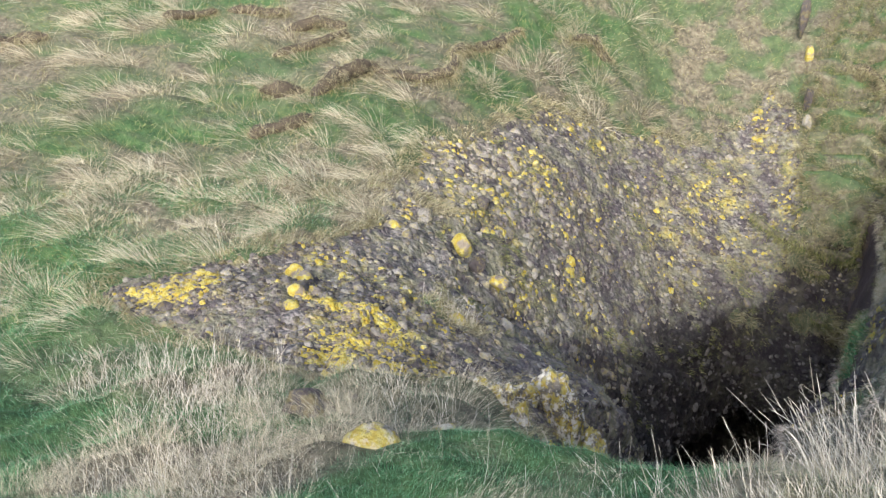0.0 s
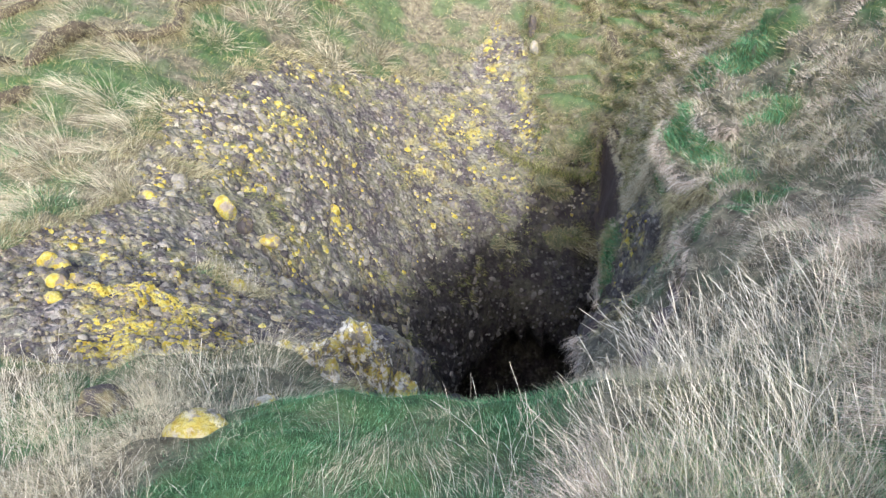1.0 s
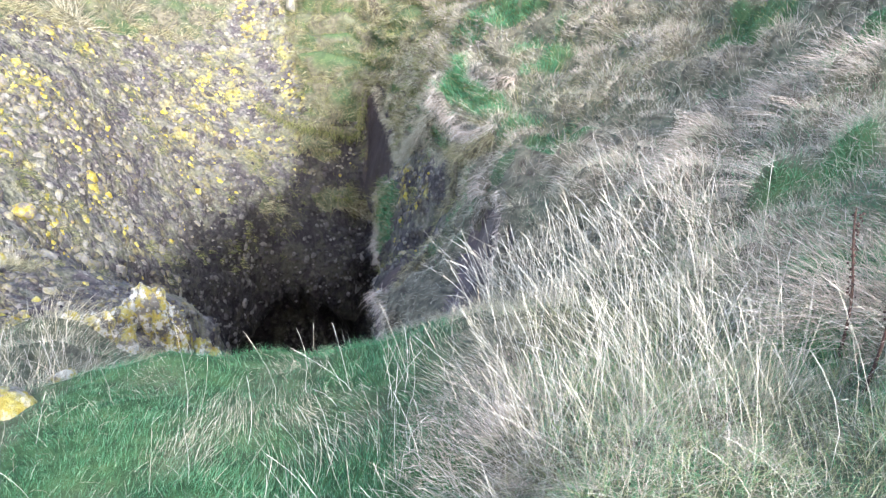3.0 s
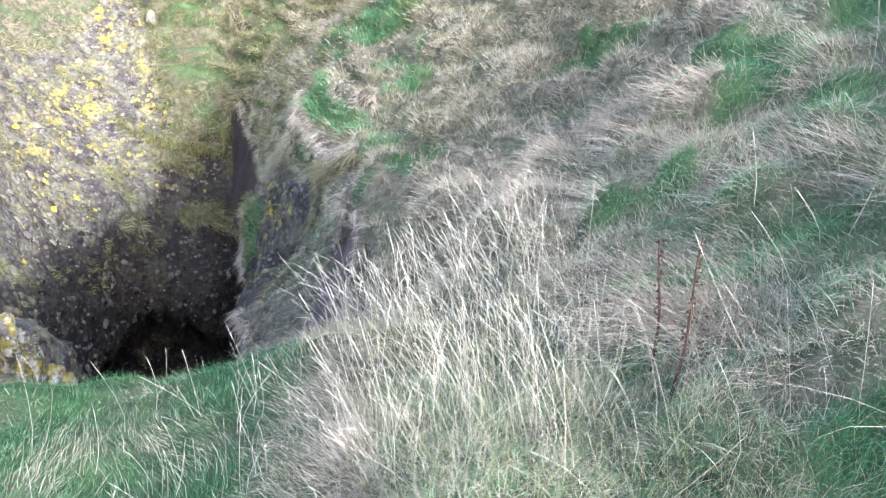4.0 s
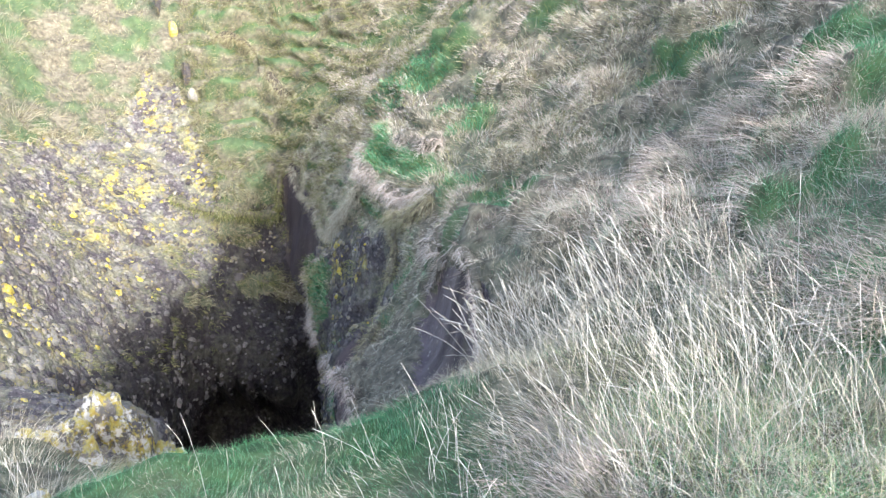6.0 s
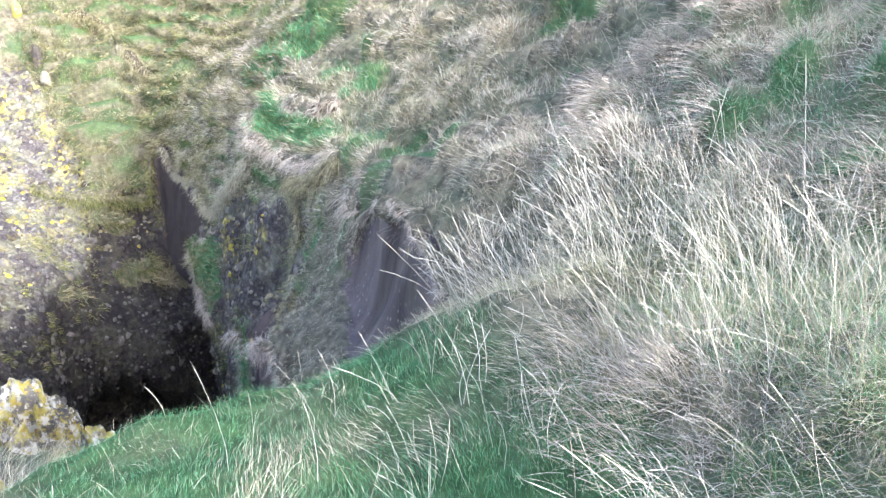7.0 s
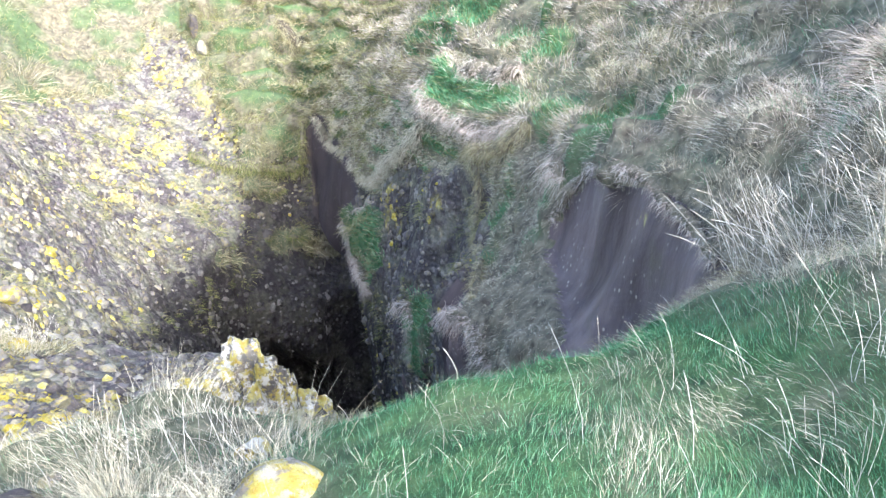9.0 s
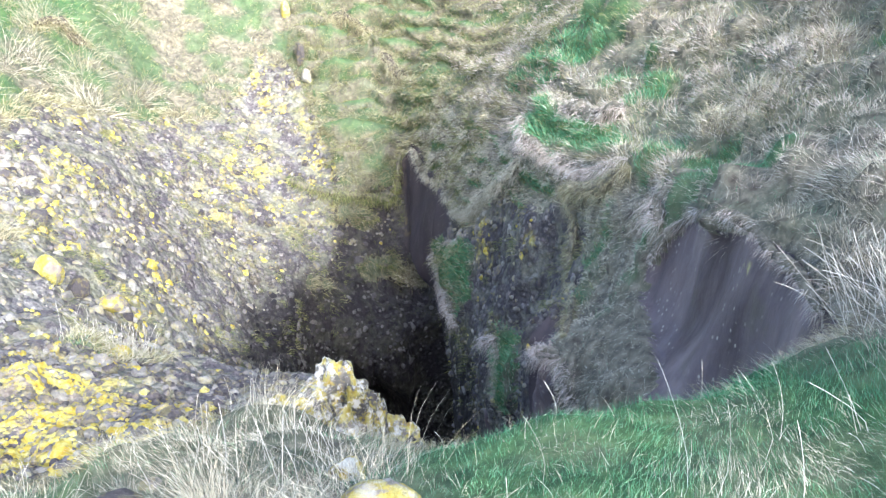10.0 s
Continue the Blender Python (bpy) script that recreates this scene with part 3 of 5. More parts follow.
def carved(u, y, p, n):
    """The sheet with its relief: tussocks on the grass, broken rock on the walls, fins down the right wall."""
    x, z = p[..., 0], p[..., 2]
    rock = rock_share(u, p)
    near = np.clip(np.hypot(x + 1.2, y - 1.0) / 7.0, 0.4, 1.0)
    tuss = (fbm(x * 1.5, y * 1.5, z * 1.5, 3, 71) - 0.5) * 0.42 + (1 - np.abs(2 * fbm(x * 3.1, y * 3.1, z * 3.1, 2, 73) - 1)) * 0.10 - 0.06
    stair = ramp(x, -4.6, -3.8) * ramp(y, 22.4, 23.5) * (1 - ramp(y, 32, 40))
    tuss = tuss + stair * 1.3 * (fbm(x * 0.9, (y + z) * 1.55, 0.0, 2, 77) - 0.5)
    tuss = tuss * 0.75 + (cushions(p) - 0.5) * np.where(x < -4.6, 0.24, np.where(y > 21.5, 0.46, np.where(u < 10.2, 0.22, 0.38)))
    rough = (fbm(x * 1.1, y * 1.1, z * 1.1, 4, 81) - 0.5) * 0.42 + (fbm(x * 4.5, y * 4.5, z * 4.5, 3, 85) - 0.5) * 0.22
    wall = ramp(u, 7.2, 7.8) * (1 - ramp(u, 9.6, 10.2))
    fins = (1 - np.abs(2 * fbm(y * 0.75 + 5, z * 0.16, x * 0.2, 3, 91) - 1) - 0.6) * 0.5 * wall * ramp(y, 9.4, 10.5)
    grooves = (fbm(y * 3.5, z * 0.35, 0.0, 3, 93) - 0.5) * 0.14 * wall
    smooth_face = np.maximum(box(y, 5.5, 9.4, 0.3) * wall, box(y, 18.8, 22.6, 0.3) * box(u, 6.6, 8.5, 0.2))
    d = (1 - rock) * tuss * near + rock * (rough * (1 - 0.75 * smooth_face) * (1 - 0.4 * wall) + fins + grooves * (1 - 0.75 * smooth_face))
    fade = ramp(y, -1.0, 2.0) * (1 - ramp(np.abs(x), 20, 40)) * (1 - ramp(y, 36, 60))
    d = d - 0.7 * box(u, 6.75, 7.6, 0.25) * box(y, 17.6, 20.2, 0.4)
    # the cave at the pit's foot and the cleft beside the smooth column
    cave = box(u, 5.25, 6.85, 0.22) * (1 - ramp(z + 10.35 + 0.9 * (u - 6.0) ** 2 + 0.5 * (fbm(x * 2, y * 2, z * 2, 2, 97) - 0.5), -0.35, 0.15)) * box(y, 17.5, 21.5, 0.4)
    cleft = box(u + 0.12 * (fbm(z * 0.9, y * 0, 0.0, 2, 99) - 0.5), 7.02, 7.40, 0.10) * box(y, 19.3, 21.6, 0.25) * (1 - ramp(z, -7.6, -7.0))
    d = d - 2.0 * cave - 0.9 * cleft
    # sods stand proud of the rock, and shaggy mounds of dead grass stand on the near bank
    d = d + 0.16 * sod_share(p, 0.0) * ramp(x, -1.8, -1.6)
    for cx, cy, r, h in MOUNDS:
        d = d + h * (1 - ramp(np.hypot(x - cx, y - cy) / r + 0.35 * (fbm(x * 4, y * 4, 0.0, 2, 103) - 0.5), 0.55, 1.0)) * (1 - rock)
    lip = -0.05 * rock
    return p + n * ((d + lip) * fade)[..., None], rock


PLACE, ROCK = carved(U, Y, BASE, normals_of(BASE))
NORMAL = normals_of(PLACE)
GREENNESS, LICHEN = green_share(U, PLACE), lichen_share(U, PLACE)
GREENNESS = GREENNESS * (1 - 0.35 * box(U, 9.5, 10.1, 0.2) * box(Y, 5, 13, 0.5))
grid = np.arange(U.size).reshape(U.shape)
QUADS = np.stack([grid[:-1, :-1], grid[:-1, 1:], grid[1:, 1:], grid[1:, :-1]], -1).reshape(-1, 4)
q_rock, q_u, q_y = (a.ravel()[QUADS].mean(1) for a in (ROCK, U, Y))
q_mid = PLACE.reshape(-1, 3)[QUADS].mean(1)


def evened(v, times_=3):
    """A value of the sheet's faces, evened out with their neighbours, so that no specks stay."""
    a = v.reshape(U.shape[0] - 1, U.shape[1] - 1).astype(float)
    for _ in range(times_):
        b = np.pad(a, 1, mode="edge")
        a = sum(b[i : i + a.shape[0], j : j + a.shape[1]] for i in range(3) for j in range(3)) / 9
    return a.ravel()


q_rock = evened(q_rock, 2)
IS_WALL = (q_rock > 0.5) & (((q_u > 7.45) & (q_y < 10.2)) | ((q_u > 7.15 + 0.5 * (fbm(q_mid[:, 0] * 0, q_y * 1.1, q_mid[:, 2] * 1.1, 3, 29) - 0.3)) & (q_y > 18.7) & (q_mid[:, 2] > -8.4 + 1.6 * (fbm(q_mid[:, 0] * 1.3, q_y * 1.3, 0.0, 3, 27) - 0.5))))


def shade_share(u, p):
    """Shade painted over dark rock: patchy streaks that thicken with the pit's depth, and the cleft."""
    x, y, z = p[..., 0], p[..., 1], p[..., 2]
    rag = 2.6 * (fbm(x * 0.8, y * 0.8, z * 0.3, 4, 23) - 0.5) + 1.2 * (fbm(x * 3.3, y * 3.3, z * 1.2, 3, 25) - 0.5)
    low_shade = (1 - ramp(z + 7.5 - 0.6 * rag, -0.9, 0.9)) * ramp(u, 3.4, 3.9)
    # shade painted on the head wall under the turf
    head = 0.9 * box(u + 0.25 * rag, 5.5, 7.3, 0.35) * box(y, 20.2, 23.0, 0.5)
    # the ribs and the column get painted shade too
    return np.maximum.reduce([low_shade, head, 0.55 * box(u, 6.8, 9.5, 0.2) * box(y, 9.8, 22.0, 0.4), 0.85 * box(u, 6.8, 8.6, 0.2) * box(y, 17.8, 22.6, 0.4)])


PIT_SHADE = shade_share(U, PLACE)
IS_PIT = (q_rock > 0.5) & ~IS_WALL & (q_mid[:, 2] < -7.9 + 1.2 * (fbm(q_mid[:, 0], q_mid[:, 1], q_mid[:, 2], 3, 28) - 0.5)) & (q_u < 7.6)
IS_WALL, IS_PIT = IS_WALL & (evened(IS_WALL) > 0.5), IS_PIT & (evened(IS_PIT) > 0.5)
IS_CLIFF = (q_rock > 0.5) & ~IS_WALL & ~IS_PIT


def sheet(name, chosen, mat, label, category):
    quads = QUADS[chosen]
    used, back = np.unique(quads, return_inverse=True)
    me = bpy.data.meshes.new(name)
    me.from_pydata(PLACE.reshape(-1, 3)[used].tolist(), [], back.reshape(-1, 4).tolist())
    me.materials.append(mat)
    me.polygons.foreach_set("use_smooth", np.ones(len(quads), bool))
    for key, values in (("green", GREENNESS), ("lichen", LICHEN), ("pit_shade", PIT_SHADE)):
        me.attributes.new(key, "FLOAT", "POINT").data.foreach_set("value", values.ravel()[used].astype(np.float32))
    return tagged(new(name, me), label, category, kind="structure")


ground = sheet("ground", ~IS_WALL & ~IS_CLIFF & ~IS_PIT, TURF, "steep tussocky ground under dry and green grass", "ground")
cliff = sheet("cliff", IS_CLIFF, CONGLOMERATE, "bare conglomerate slope studded with lichened pebbles", "cliff")
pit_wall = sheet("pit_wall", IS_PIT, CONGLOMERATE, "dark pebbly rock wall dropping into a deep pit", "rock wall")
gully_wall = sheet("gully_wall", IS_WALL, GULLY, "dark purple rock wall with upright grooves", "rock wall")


# ---- places on the sheet ----
tri = PLACE.reshape(-1, 3)[QUADS]
AREA = 0.5 * np.linalg.norm(np.cross(tri[:, 2] - tri[:, 0], tri[:, 3] - tri[:, 1]), axis=1)
MID = tri.mean(1)
Q_NORMAL = NORMAL.reshape(-1, 3)[QUADS].mean(1)
Q_GREEN, Q_LICHEN = (a.ravel()[QUADS].mean(1) for a in (GREENNESS, LICHEN))
Q_CUSHION = cushions(MID)
REACH = np.hypot(MID[:, 0] + 1.2, MID[:, 1] - 0.8)
IN_SIGHT = (MID[:, 1] > 0.8) & (MID[:, 1] < 40) & (MID[:, 0] > -22) & (MID[:, 0] < 12)


def scatter(rng, weight, count):
    """Random places on the sheet, by weight for each square metre: the faces and the points."""
    p = weight * AREA
    f = rng.choice(len(p), count, p=p / p.sum())
    a, b = rng.random(count), rng.random(count)
    t = tri[f]
    pts = (t[:, 0] * ((1 - a) * (1 - b))[:, None] + t[:, 1] * (a * (1 - b))[:, None] + t[:, 2] * (a * b)[:, None] + t[:, 3] * ((1 - a) * b)[:, None])
    return f, pts


def downhill(n):
    d = np.stack([n[:, 0], n[:, 1], np.zeros(len(n))], -1)
    return d


def blades(name, roots, lean, length, width, mat, label, rng, bend=0.6, category="grass", levels=3, fall=0.45):
    """Many grass blades as one mesh: each a tapered strip that starts along lean and bends over under its weight."""
    n = len(roots)
    lean = lean / np.maximum(np.linalg.norm(lean, axis=1, keepdims=True), 1e-6)
    side = np.cross(lean, rng.normal(size=(n, 3)))
    side /= np.maximum(np.linalg.norm(side, axis=1, keepdims=True), 1e-6)
    flat = np.stack([lean[:, 0], lean[:, 1], -fall * np.ones(n)], -1) + rng.normal(size=(n, 3)) * 0.25
    verts, step = [], length / levels
    pos, way = roots - 0.02 * lean, lean.copy()
    for k in range(levels):
        w = width * (1 - 0.22 * k * 3 / levels) * 0.5
        verts += [pos - side * w[:, None], pos + side * w[:, None]]
        pos = pos + way * step[:, None]
        way = way + flat * (bend * 1.2 / levels)
        way /= np.linalg.norm(way, axis=1, keepdims=True)
    verts.append(pos)
    v = np.stack(verts, 1)
    m = v.shape[1]
    offset = (np.arange(n) * m)[:, None]
    me = bpy.data.meshes.new(name)
    quads = np.concatenate([np.array([[2 * k, 2 * k + 1, 2 * k + 3, 2 * k + 2]]) + offset for k in range(levels - 1)])
    tips = np.array([[2 * levels - 2, 2 * levels - 1, 2 * levels]]) + offset
    me.vertices.add(n * m)
    me.vertices.foreach_set("co", v.reshape(-1).astype(np.float32))
    loops = np.concatenate([quads.ravel(), tips.ravel()])
    me.loops.add(len(loops))
    me.loops.foreach_set("vertex_index", loops.astype(np.int32))
    me.polygons.add(len(quads) + len(tips))
    starts = np.concatenate([np.arange(len(quads)) * 4, len(quads) * 4 + np.arange(len(tips)) * 3])
    me.polygons.foreach_set("loop_start", starts.astype(np.int32))
    me.polygons.foreach_set("use_smooth", np.ones(len(starts), bool))
    me.materials.append(mat)
    me.update(calc_edges=True)
    me.validate()
    return tagged(new(name, me), label, category, kind="stuff")


def wind(p, seed=0):
    """The way in which neighbouring tufts are combed."""
    a = 7.0 * vnoise(p[:, 0] * 0.8, p[:, 1] * 0.8, p[:, 2] * 0.8, 131 + seed) + 5.0 * vnoise(p[:, 0] * 2.4, p[:, 1] * 2.4, p[:, 2] * 2.4, 137 + seed)
    return np.stack([np.cos(a), np.sin(a), 0 * a], -1)


def grass(name, seed, weight, count, length, width, mat, label, up=1.0, comb=0.5, droop=0.8, loose=0.3, bend=0.6, levels=3, fall=0.45):
    rng = np.random.default_rng(seed)
    f, p = scatter(rng, weight, count)
    n = Q_NORMAL[f]
    tuft = 0.55 + 0.9 * fbm(p[:, 0] * 2.6, p[:, 1] * 2.6, p[:, 2] * 2.6, 2, 141)
    lean = 0.5 * n + np.array([0, 0, up]) + comb * wind(p) + droop * downhill(n) + loose * rng.normal(size=(count, 3))
    far = np.clip(REACH[f] / 9.0, 0.45, 2.6)
    size = length * tuft * (0.55 + 0.9 * rng.random(count))
    return blades(name, p, lean, size * np.clip(far, 0.8, 1.35), width * far * (0.7 + 0.6 * rng.random(count)), mat, label, rng, bend, levels=levels, fall=fall)


def tussocks(name, seed, weight, count, each, length, width, mat, label, radius=0.10, fall=0.45, levels=3, way=None):
    """Shaggy clumps of long blades that fall outward and downhill."""
    rng = np.random.default_rng(seed)
    f, p = scatter(rng, weight, count)
    n, big = np.repeat(Q_NORMAL[f], each, 0), np.repeat(0.6 + 0.8 * rng.random(count), each)
    spread = rng.normal(size=(count * each, 3)) * radius
    spread -= n * (spread * n).sum(1, keepdims=True)
    roots = np.repeat(p, each, 0) + spread * big[:, None]
    comb = np.repeat(wind(p, 5) * 0.35 + (0 if way is None else np.array(way)), each, 0)
    lean = 0.55 * n + np.array([0, 0, 0.35]) + 4.0 * spread + 0.9 * downhill(n) + comb + 0.2 * rng.normal(size=roots.shape)
    far = np.clip(np.repeat(REACH[f], each) / 9.0, 0.45, 2.4)
    return blades(name, roots, lean, length * big * (0.6 + 0.7 * rng.random(len(roots))), width * far, mat, label, rng, 1.1, fall=fall, levels=levels)


# ---- grass ----
OPEN = (q_rock <= 0.55) & IN_SIGHT
for cx, cy, r in ((-4.02, 5.1, 0.2), (-2.86, 4.25, 0.17)):
    OPEN = OPEN & (np.hypot(MID[:, 0] - cx, MID[:, 1] - cy) > r)
CURTAIN = (MID[:, 0] > -4.7) & (MID[:, 0] < 0.6) & (MID[:, 1] > 21.0) & (MID[:, 1] < 32)
RIBBED = (q_u > 8.1) & (q_u < 10.0) & (MID[:, 1] > 12.8) & (MID[:, 1] < 22.2)
SHORT = np.where(CURTAIN, 0.15, 1.0)
THIN = 1.0 / np.clip(REACH / 5.0, 0.5, 6.0) ** 1.6
# a worn track that climbs across the shaded slope
TRACK = np.minimum.reduce([np.hypot(MID[:, 0] - cx, 0.6 * (MID[:, 1] - cy)) for cx, cy in [(0.1 + 0.16 * k, 8.4 - 0.09 * k) for k in range(22)]])
WORN = ramp(TRACK + 0.25 * (fbm(MID[:, 0] * 3, MID[:, 1] * 3, 0.0, 2, 155) - 0.5), 0.10, 0.32)
CLUMP = (ramp(fbm(MID[:, 0] * 2.2, MID[:, 1] * 2.2, MID[:, 2] * 2.2, 3, 151), 0.30, 0.62) + 0.15) * (0.25 + 1.3 * ramp(Q_CUSHION, 0.22, 0.6))
ON_WALL = (q_u > 7.0) & (q_u < 9.9) & (MID[:, 1] > 5.5) & (MID[:, 1] < 22)
RIMMED = OPEN & (q_rock > 0.08)
FACING = 1.0 + 1.2 * np.clip(-Q_NORMAL[:, 1], 0, 1)
grass("green_grass", 1, OPEN * THIN * (Q_GREEN**1.5 + 0.02) * (REACH < 14), 190000, 0.072, 0.0036, GREEN, "fresh green turf on the near rim", up=0.9, comb=0.45, droop=0.3, loose=0.35, levels=2)
grass("hill_grass", 2, OPEN * SHORT * THIN * FACING * (Q_GREEN + 0.22 + 0.5 * (MID[:, 1] > 22)) * (REACH > 9), 88000, 0.11, 0.0042, OLIVE, "olive green grass on the far slopes", up=0.5, comb=0.6, droop=0.8, loose=0.4, levels=2)
SHAGGY = np.maximum(box(MID[:, 0], -0.9, 0.05, 0.08) * box(MID[:, 1], 1.3, 3.5, 0.1), box(MID[:, 0], -1.25, -0.6, 0.1) * box(MID[:, 1], 1.2, 2.55, 0.1))
grass("dry_grass", 3, OPEN * (0.3 + 0.7 * WORN) * (1 - 0.8 * SHAGGY) * ~ON_WALL * THIN * CLUMP * (1.05 - Q_GREEN) * (REACH < 14), 130000, 0.125, 0.0034, DRY, "dead straw-coloured grass combed downhill", up=0.55, comb=0.6, droop=0.8, bend=0.9, loose=0.35)
grass("dry_hill_grass", 4, OPEN * SHORT * ~ON_WALL * THIN * FACING * CLUMP * (1.1 - Q_GREEN) * (REACH > 9), 76000, 0.14, 0.0040, TAWNY, "dead straw-coloured grass on the far slopes", up=0.45, comb=0.7, droop=0.9, bend=0.8, loose=0.4, levels=2)
grass("grass_fringe", 5, RIMMED * ~ON_WALL * np.clip(THIN, 0.1, 1), 11000, 0.18, 0.0050, TAWNY, "dry grass hanging over the rock edges", up=0.1, comb=0.3, droop=1.2, bend=1.1, fall=1.6, levels=2)
grass("cushion_grass", 10, OPEN * CURTAIN * ramp(Q_CUSHION, 0.40, 0.7), 22000, 0.10, 0.0042, TAWNY, "short dead grass on the cushions of the steep wall", up=0.15, comb=0.15, droop=0.8, bend=1.2, loose=0.2, fall=1.6, levels=2)
grass("cushion_olive", 11, OPEN * CURTAIN * ramp(Q_CUSHION, 0.25, 0.5), 26000, 0.08, 0.0042, OLIVE, "olive grass on the cushions of the steep wall", up=0.2, comb=0.2, droop=0.7, bend=1.1, loose=0.25, fall=1.4, levels=2)
grass("furrow_grass", 12, OPEN * (CURTAIN | RIBBED) * (1 - ramp(Q_CUSHION, 0.3, 0.5)), 19000, 0.06, 0.0042, MOSSY, "green grass in the furrows between cushions", up=0.5, comb=0.2, droop=0.5, levels=2)
grass("ledge_grass", 9, (OPEN & (MID[:, 1] > 10) & (MID[:, 1] < 18) & (q_u > 7.5) & (q_u < 10.9)) * (Q_GREEN > 0.45) * 1.0, 9000, 0.09, 0.0045, GREEN, "vivid green turf on the wall's ledges", up=0.9, comb=0.4, droop=0.3)
grass("wall_grass", 6, (OPEN & ON_WALL) * (1.05 - Q_GREEN) * np.where(RIBBED, 0.1 + 1.3 * ramp(Q_CUSHION, 0.35, 0.65), 1.0), 16000, 0.09, 0.0042, DRY, "dry grass growing down the gully wall", up=0.1, comb=0.4, droop=0.7, bend=1.1, loose=0.45, fall=2.0, levels=2)


TALL = box(MID[:, 0], -0.6, 0.42, 0.10) * box(MID[:, 1], 1.8, 4.8, 0.2)
LIMY = TALL * np.maximum.reduce([1 - ramp(np.hypot(MID[:, 0] - cx, MID[:, 1] - cy), 0.25, 0.6) for cx, cy in ((-0.05, 3.7), (0.2, 2.2), (-0.35, 3.2))])
grass("tuft_grass", 7, OPEN * TALL, 9000, 0.14, 0.0026, DRY, "dense dry tuft on the bank", up=0.7, comb=0.5, droop=0.5, bend=0.9, loose=0.75, levels=4)
grass("tuft_green", 8, OPEN * (LIMY + 0.3 * TALL), 3200, 0.15, 0.0030, LIME, "yellow-green blades in a dry tuft", up=0.9, comb=0.4, droop=0.3, bend=0.8, loose=0.8)
UNDER = box(MID[:, 0], -0.75, 0.4, 0.12) * box(MID[:, 1], 1.9, 3.5, 0.2)
grass("tuft_undergrowth", 41, OPEN * UNDER * (MID[:, 0] > -0.55), 6000, 0.12, 0.0030, GREEN, "green blades at the foot of a dry tuft", up=0.7, comb=0.5, droop=0.4, bend=0.9, loose=0.7)
grass("tuft_lime", 42, OPEN * UNDER, 4500, 0.13, 0.0030, LIME, "yellow-green blades at the foot of a dry tuft", up=0.8, comb=0.4, droop=0.4, bend=0.9, loose=0.7)
LEFT_HILL = (MID[:, 0] < -7.5) & (MID[:, 1] > 5)
tussocks("hill_tussocks", 31, OPEN * LEFT_HILL * np.clip(THIN * 4, 0.2, 1), 330, 95, 0.50, 0.0032, DRY, "pale shaggy tussocks combed down the hillside", 0.17, way=(-0.8, -0.5, 0.0))
tussocks("curtain_tussocks", 32, OPEN * ramp(Q_CUSHION, 0.35, 0.6) * (MID[:, 0] > -4.4) * (MID[:, 1] > 17) * (MID[:, 1] < 32) * (MID[:, 0] < 2.5), 420, 36, 0.17, 0.0038, OLIVE, "olive tussocks on the steep grassy wall", 0.14, fall=1.5, levels=2)
tussocks("curtain_dry_tussocks", 36, OPEN * ramp(Q_CUSHION, 0.35, 0.6) * (MID[:, 0] > -4.4) * (MID[:, 1] > 16) * (MID[:, 1] < 30) * (MID[:, 0] < 2.5), 520, 40, 0.18, 0.0038, TAWNY, "drooping dead tussocks on the steep grassy wall", 0.11, fall=1.5, levels=2)
grass("bank_mat", 37, OPEN * SHAGGY, 17000, 0.10, 0.0030, DEAD, "shaggy mat of dead grass on the near bank", up=0.35, comb=0.35, droop=1.0, bend=1.0, loose=0.55, levels=4, fall=0.9)
tussocks("slope_tussocks", 33, OPEN * (0.05 + 0.95 * WORN) * (0.1 + ramp(Q_CUSHION, 0.3, 0.6)) * (MID[:, 0] > -0.6) * (q_u > 9.8) * (MID[:, 1] > 4.5) * (MID[:, 1] < 24) * (Q_GREEN < 0.45), 1900, 44, 0.125, 0.0034, DEAD, "grey-beige tussocks on the shaded slope", 0.11, levels=2)
tussocks("near_tussocks", 38, OPEN * box(MID[:, 0], -5.1, -3.2, 0.2) * box(MID[:, 1], 2.6, 5.8, 0.2), 38, 90, 0.30, 0.0030, DRY, "upright pale tussocks on the near slope", 0.07)
tussocks("lump_tussocks", 43, OPEN * box(MID[:, 0], -0.85, -0.5, 0.06) * box(MID[:, 1], 2.65, 3.55, 0.1), 20, 90, 0.13, 0.0030, DEAD, "shaggy beige tussocks overhanging the green turf", 0.07)
NEAR_BANK = box(MID[:, 0], 0.35, 3.4, 0.15) * box(MID[:, 1], 1.6, 7.0, 0.4)
grass("bank_tangle", 39, OPEN * NEAR_BANK * THIN * (1.02 - 0.85 * Q_GREEN), 24000, 0.12, 0.0034, DEAD, "tangled dead grass on the green bank", up=0.5, comb=0.7, droop=0.5, bend=1.0, loose=0.7)
grass("bank_green", 40, OPEN * NEAR_BANK * THIN * (Q_GREEN + 0.2), 28000, 0.11, 0.0036, GREEN, "lank green grass on the bank", up=0.7, comb=0.6, droop=0.5, loose=0.5)
tussocks("bank_tussocks", 30, OPEN * NEAR_BANK * THIN * (Q_GREEN < 0.6) * (0.1 + ramp(Q_CUSHION, 0.3, 0.6)), 150, 80, 0.24, 0.0036, DEAD, "shaggy beige tussocks on the bank", 0.09, way=(-0.5, -0.4, 0.0))
tussocks("ground_tussocks", 34, OPEN * (1.05 - Q_GREEN) * (MID[:, 0] < -2.6) * (MID[:, 1] < 7.5) * (MID[:, 1] > 2), 170, 55, 0.26, 0.0042, DRY, "pale tussocks on the near slope", 0.11)


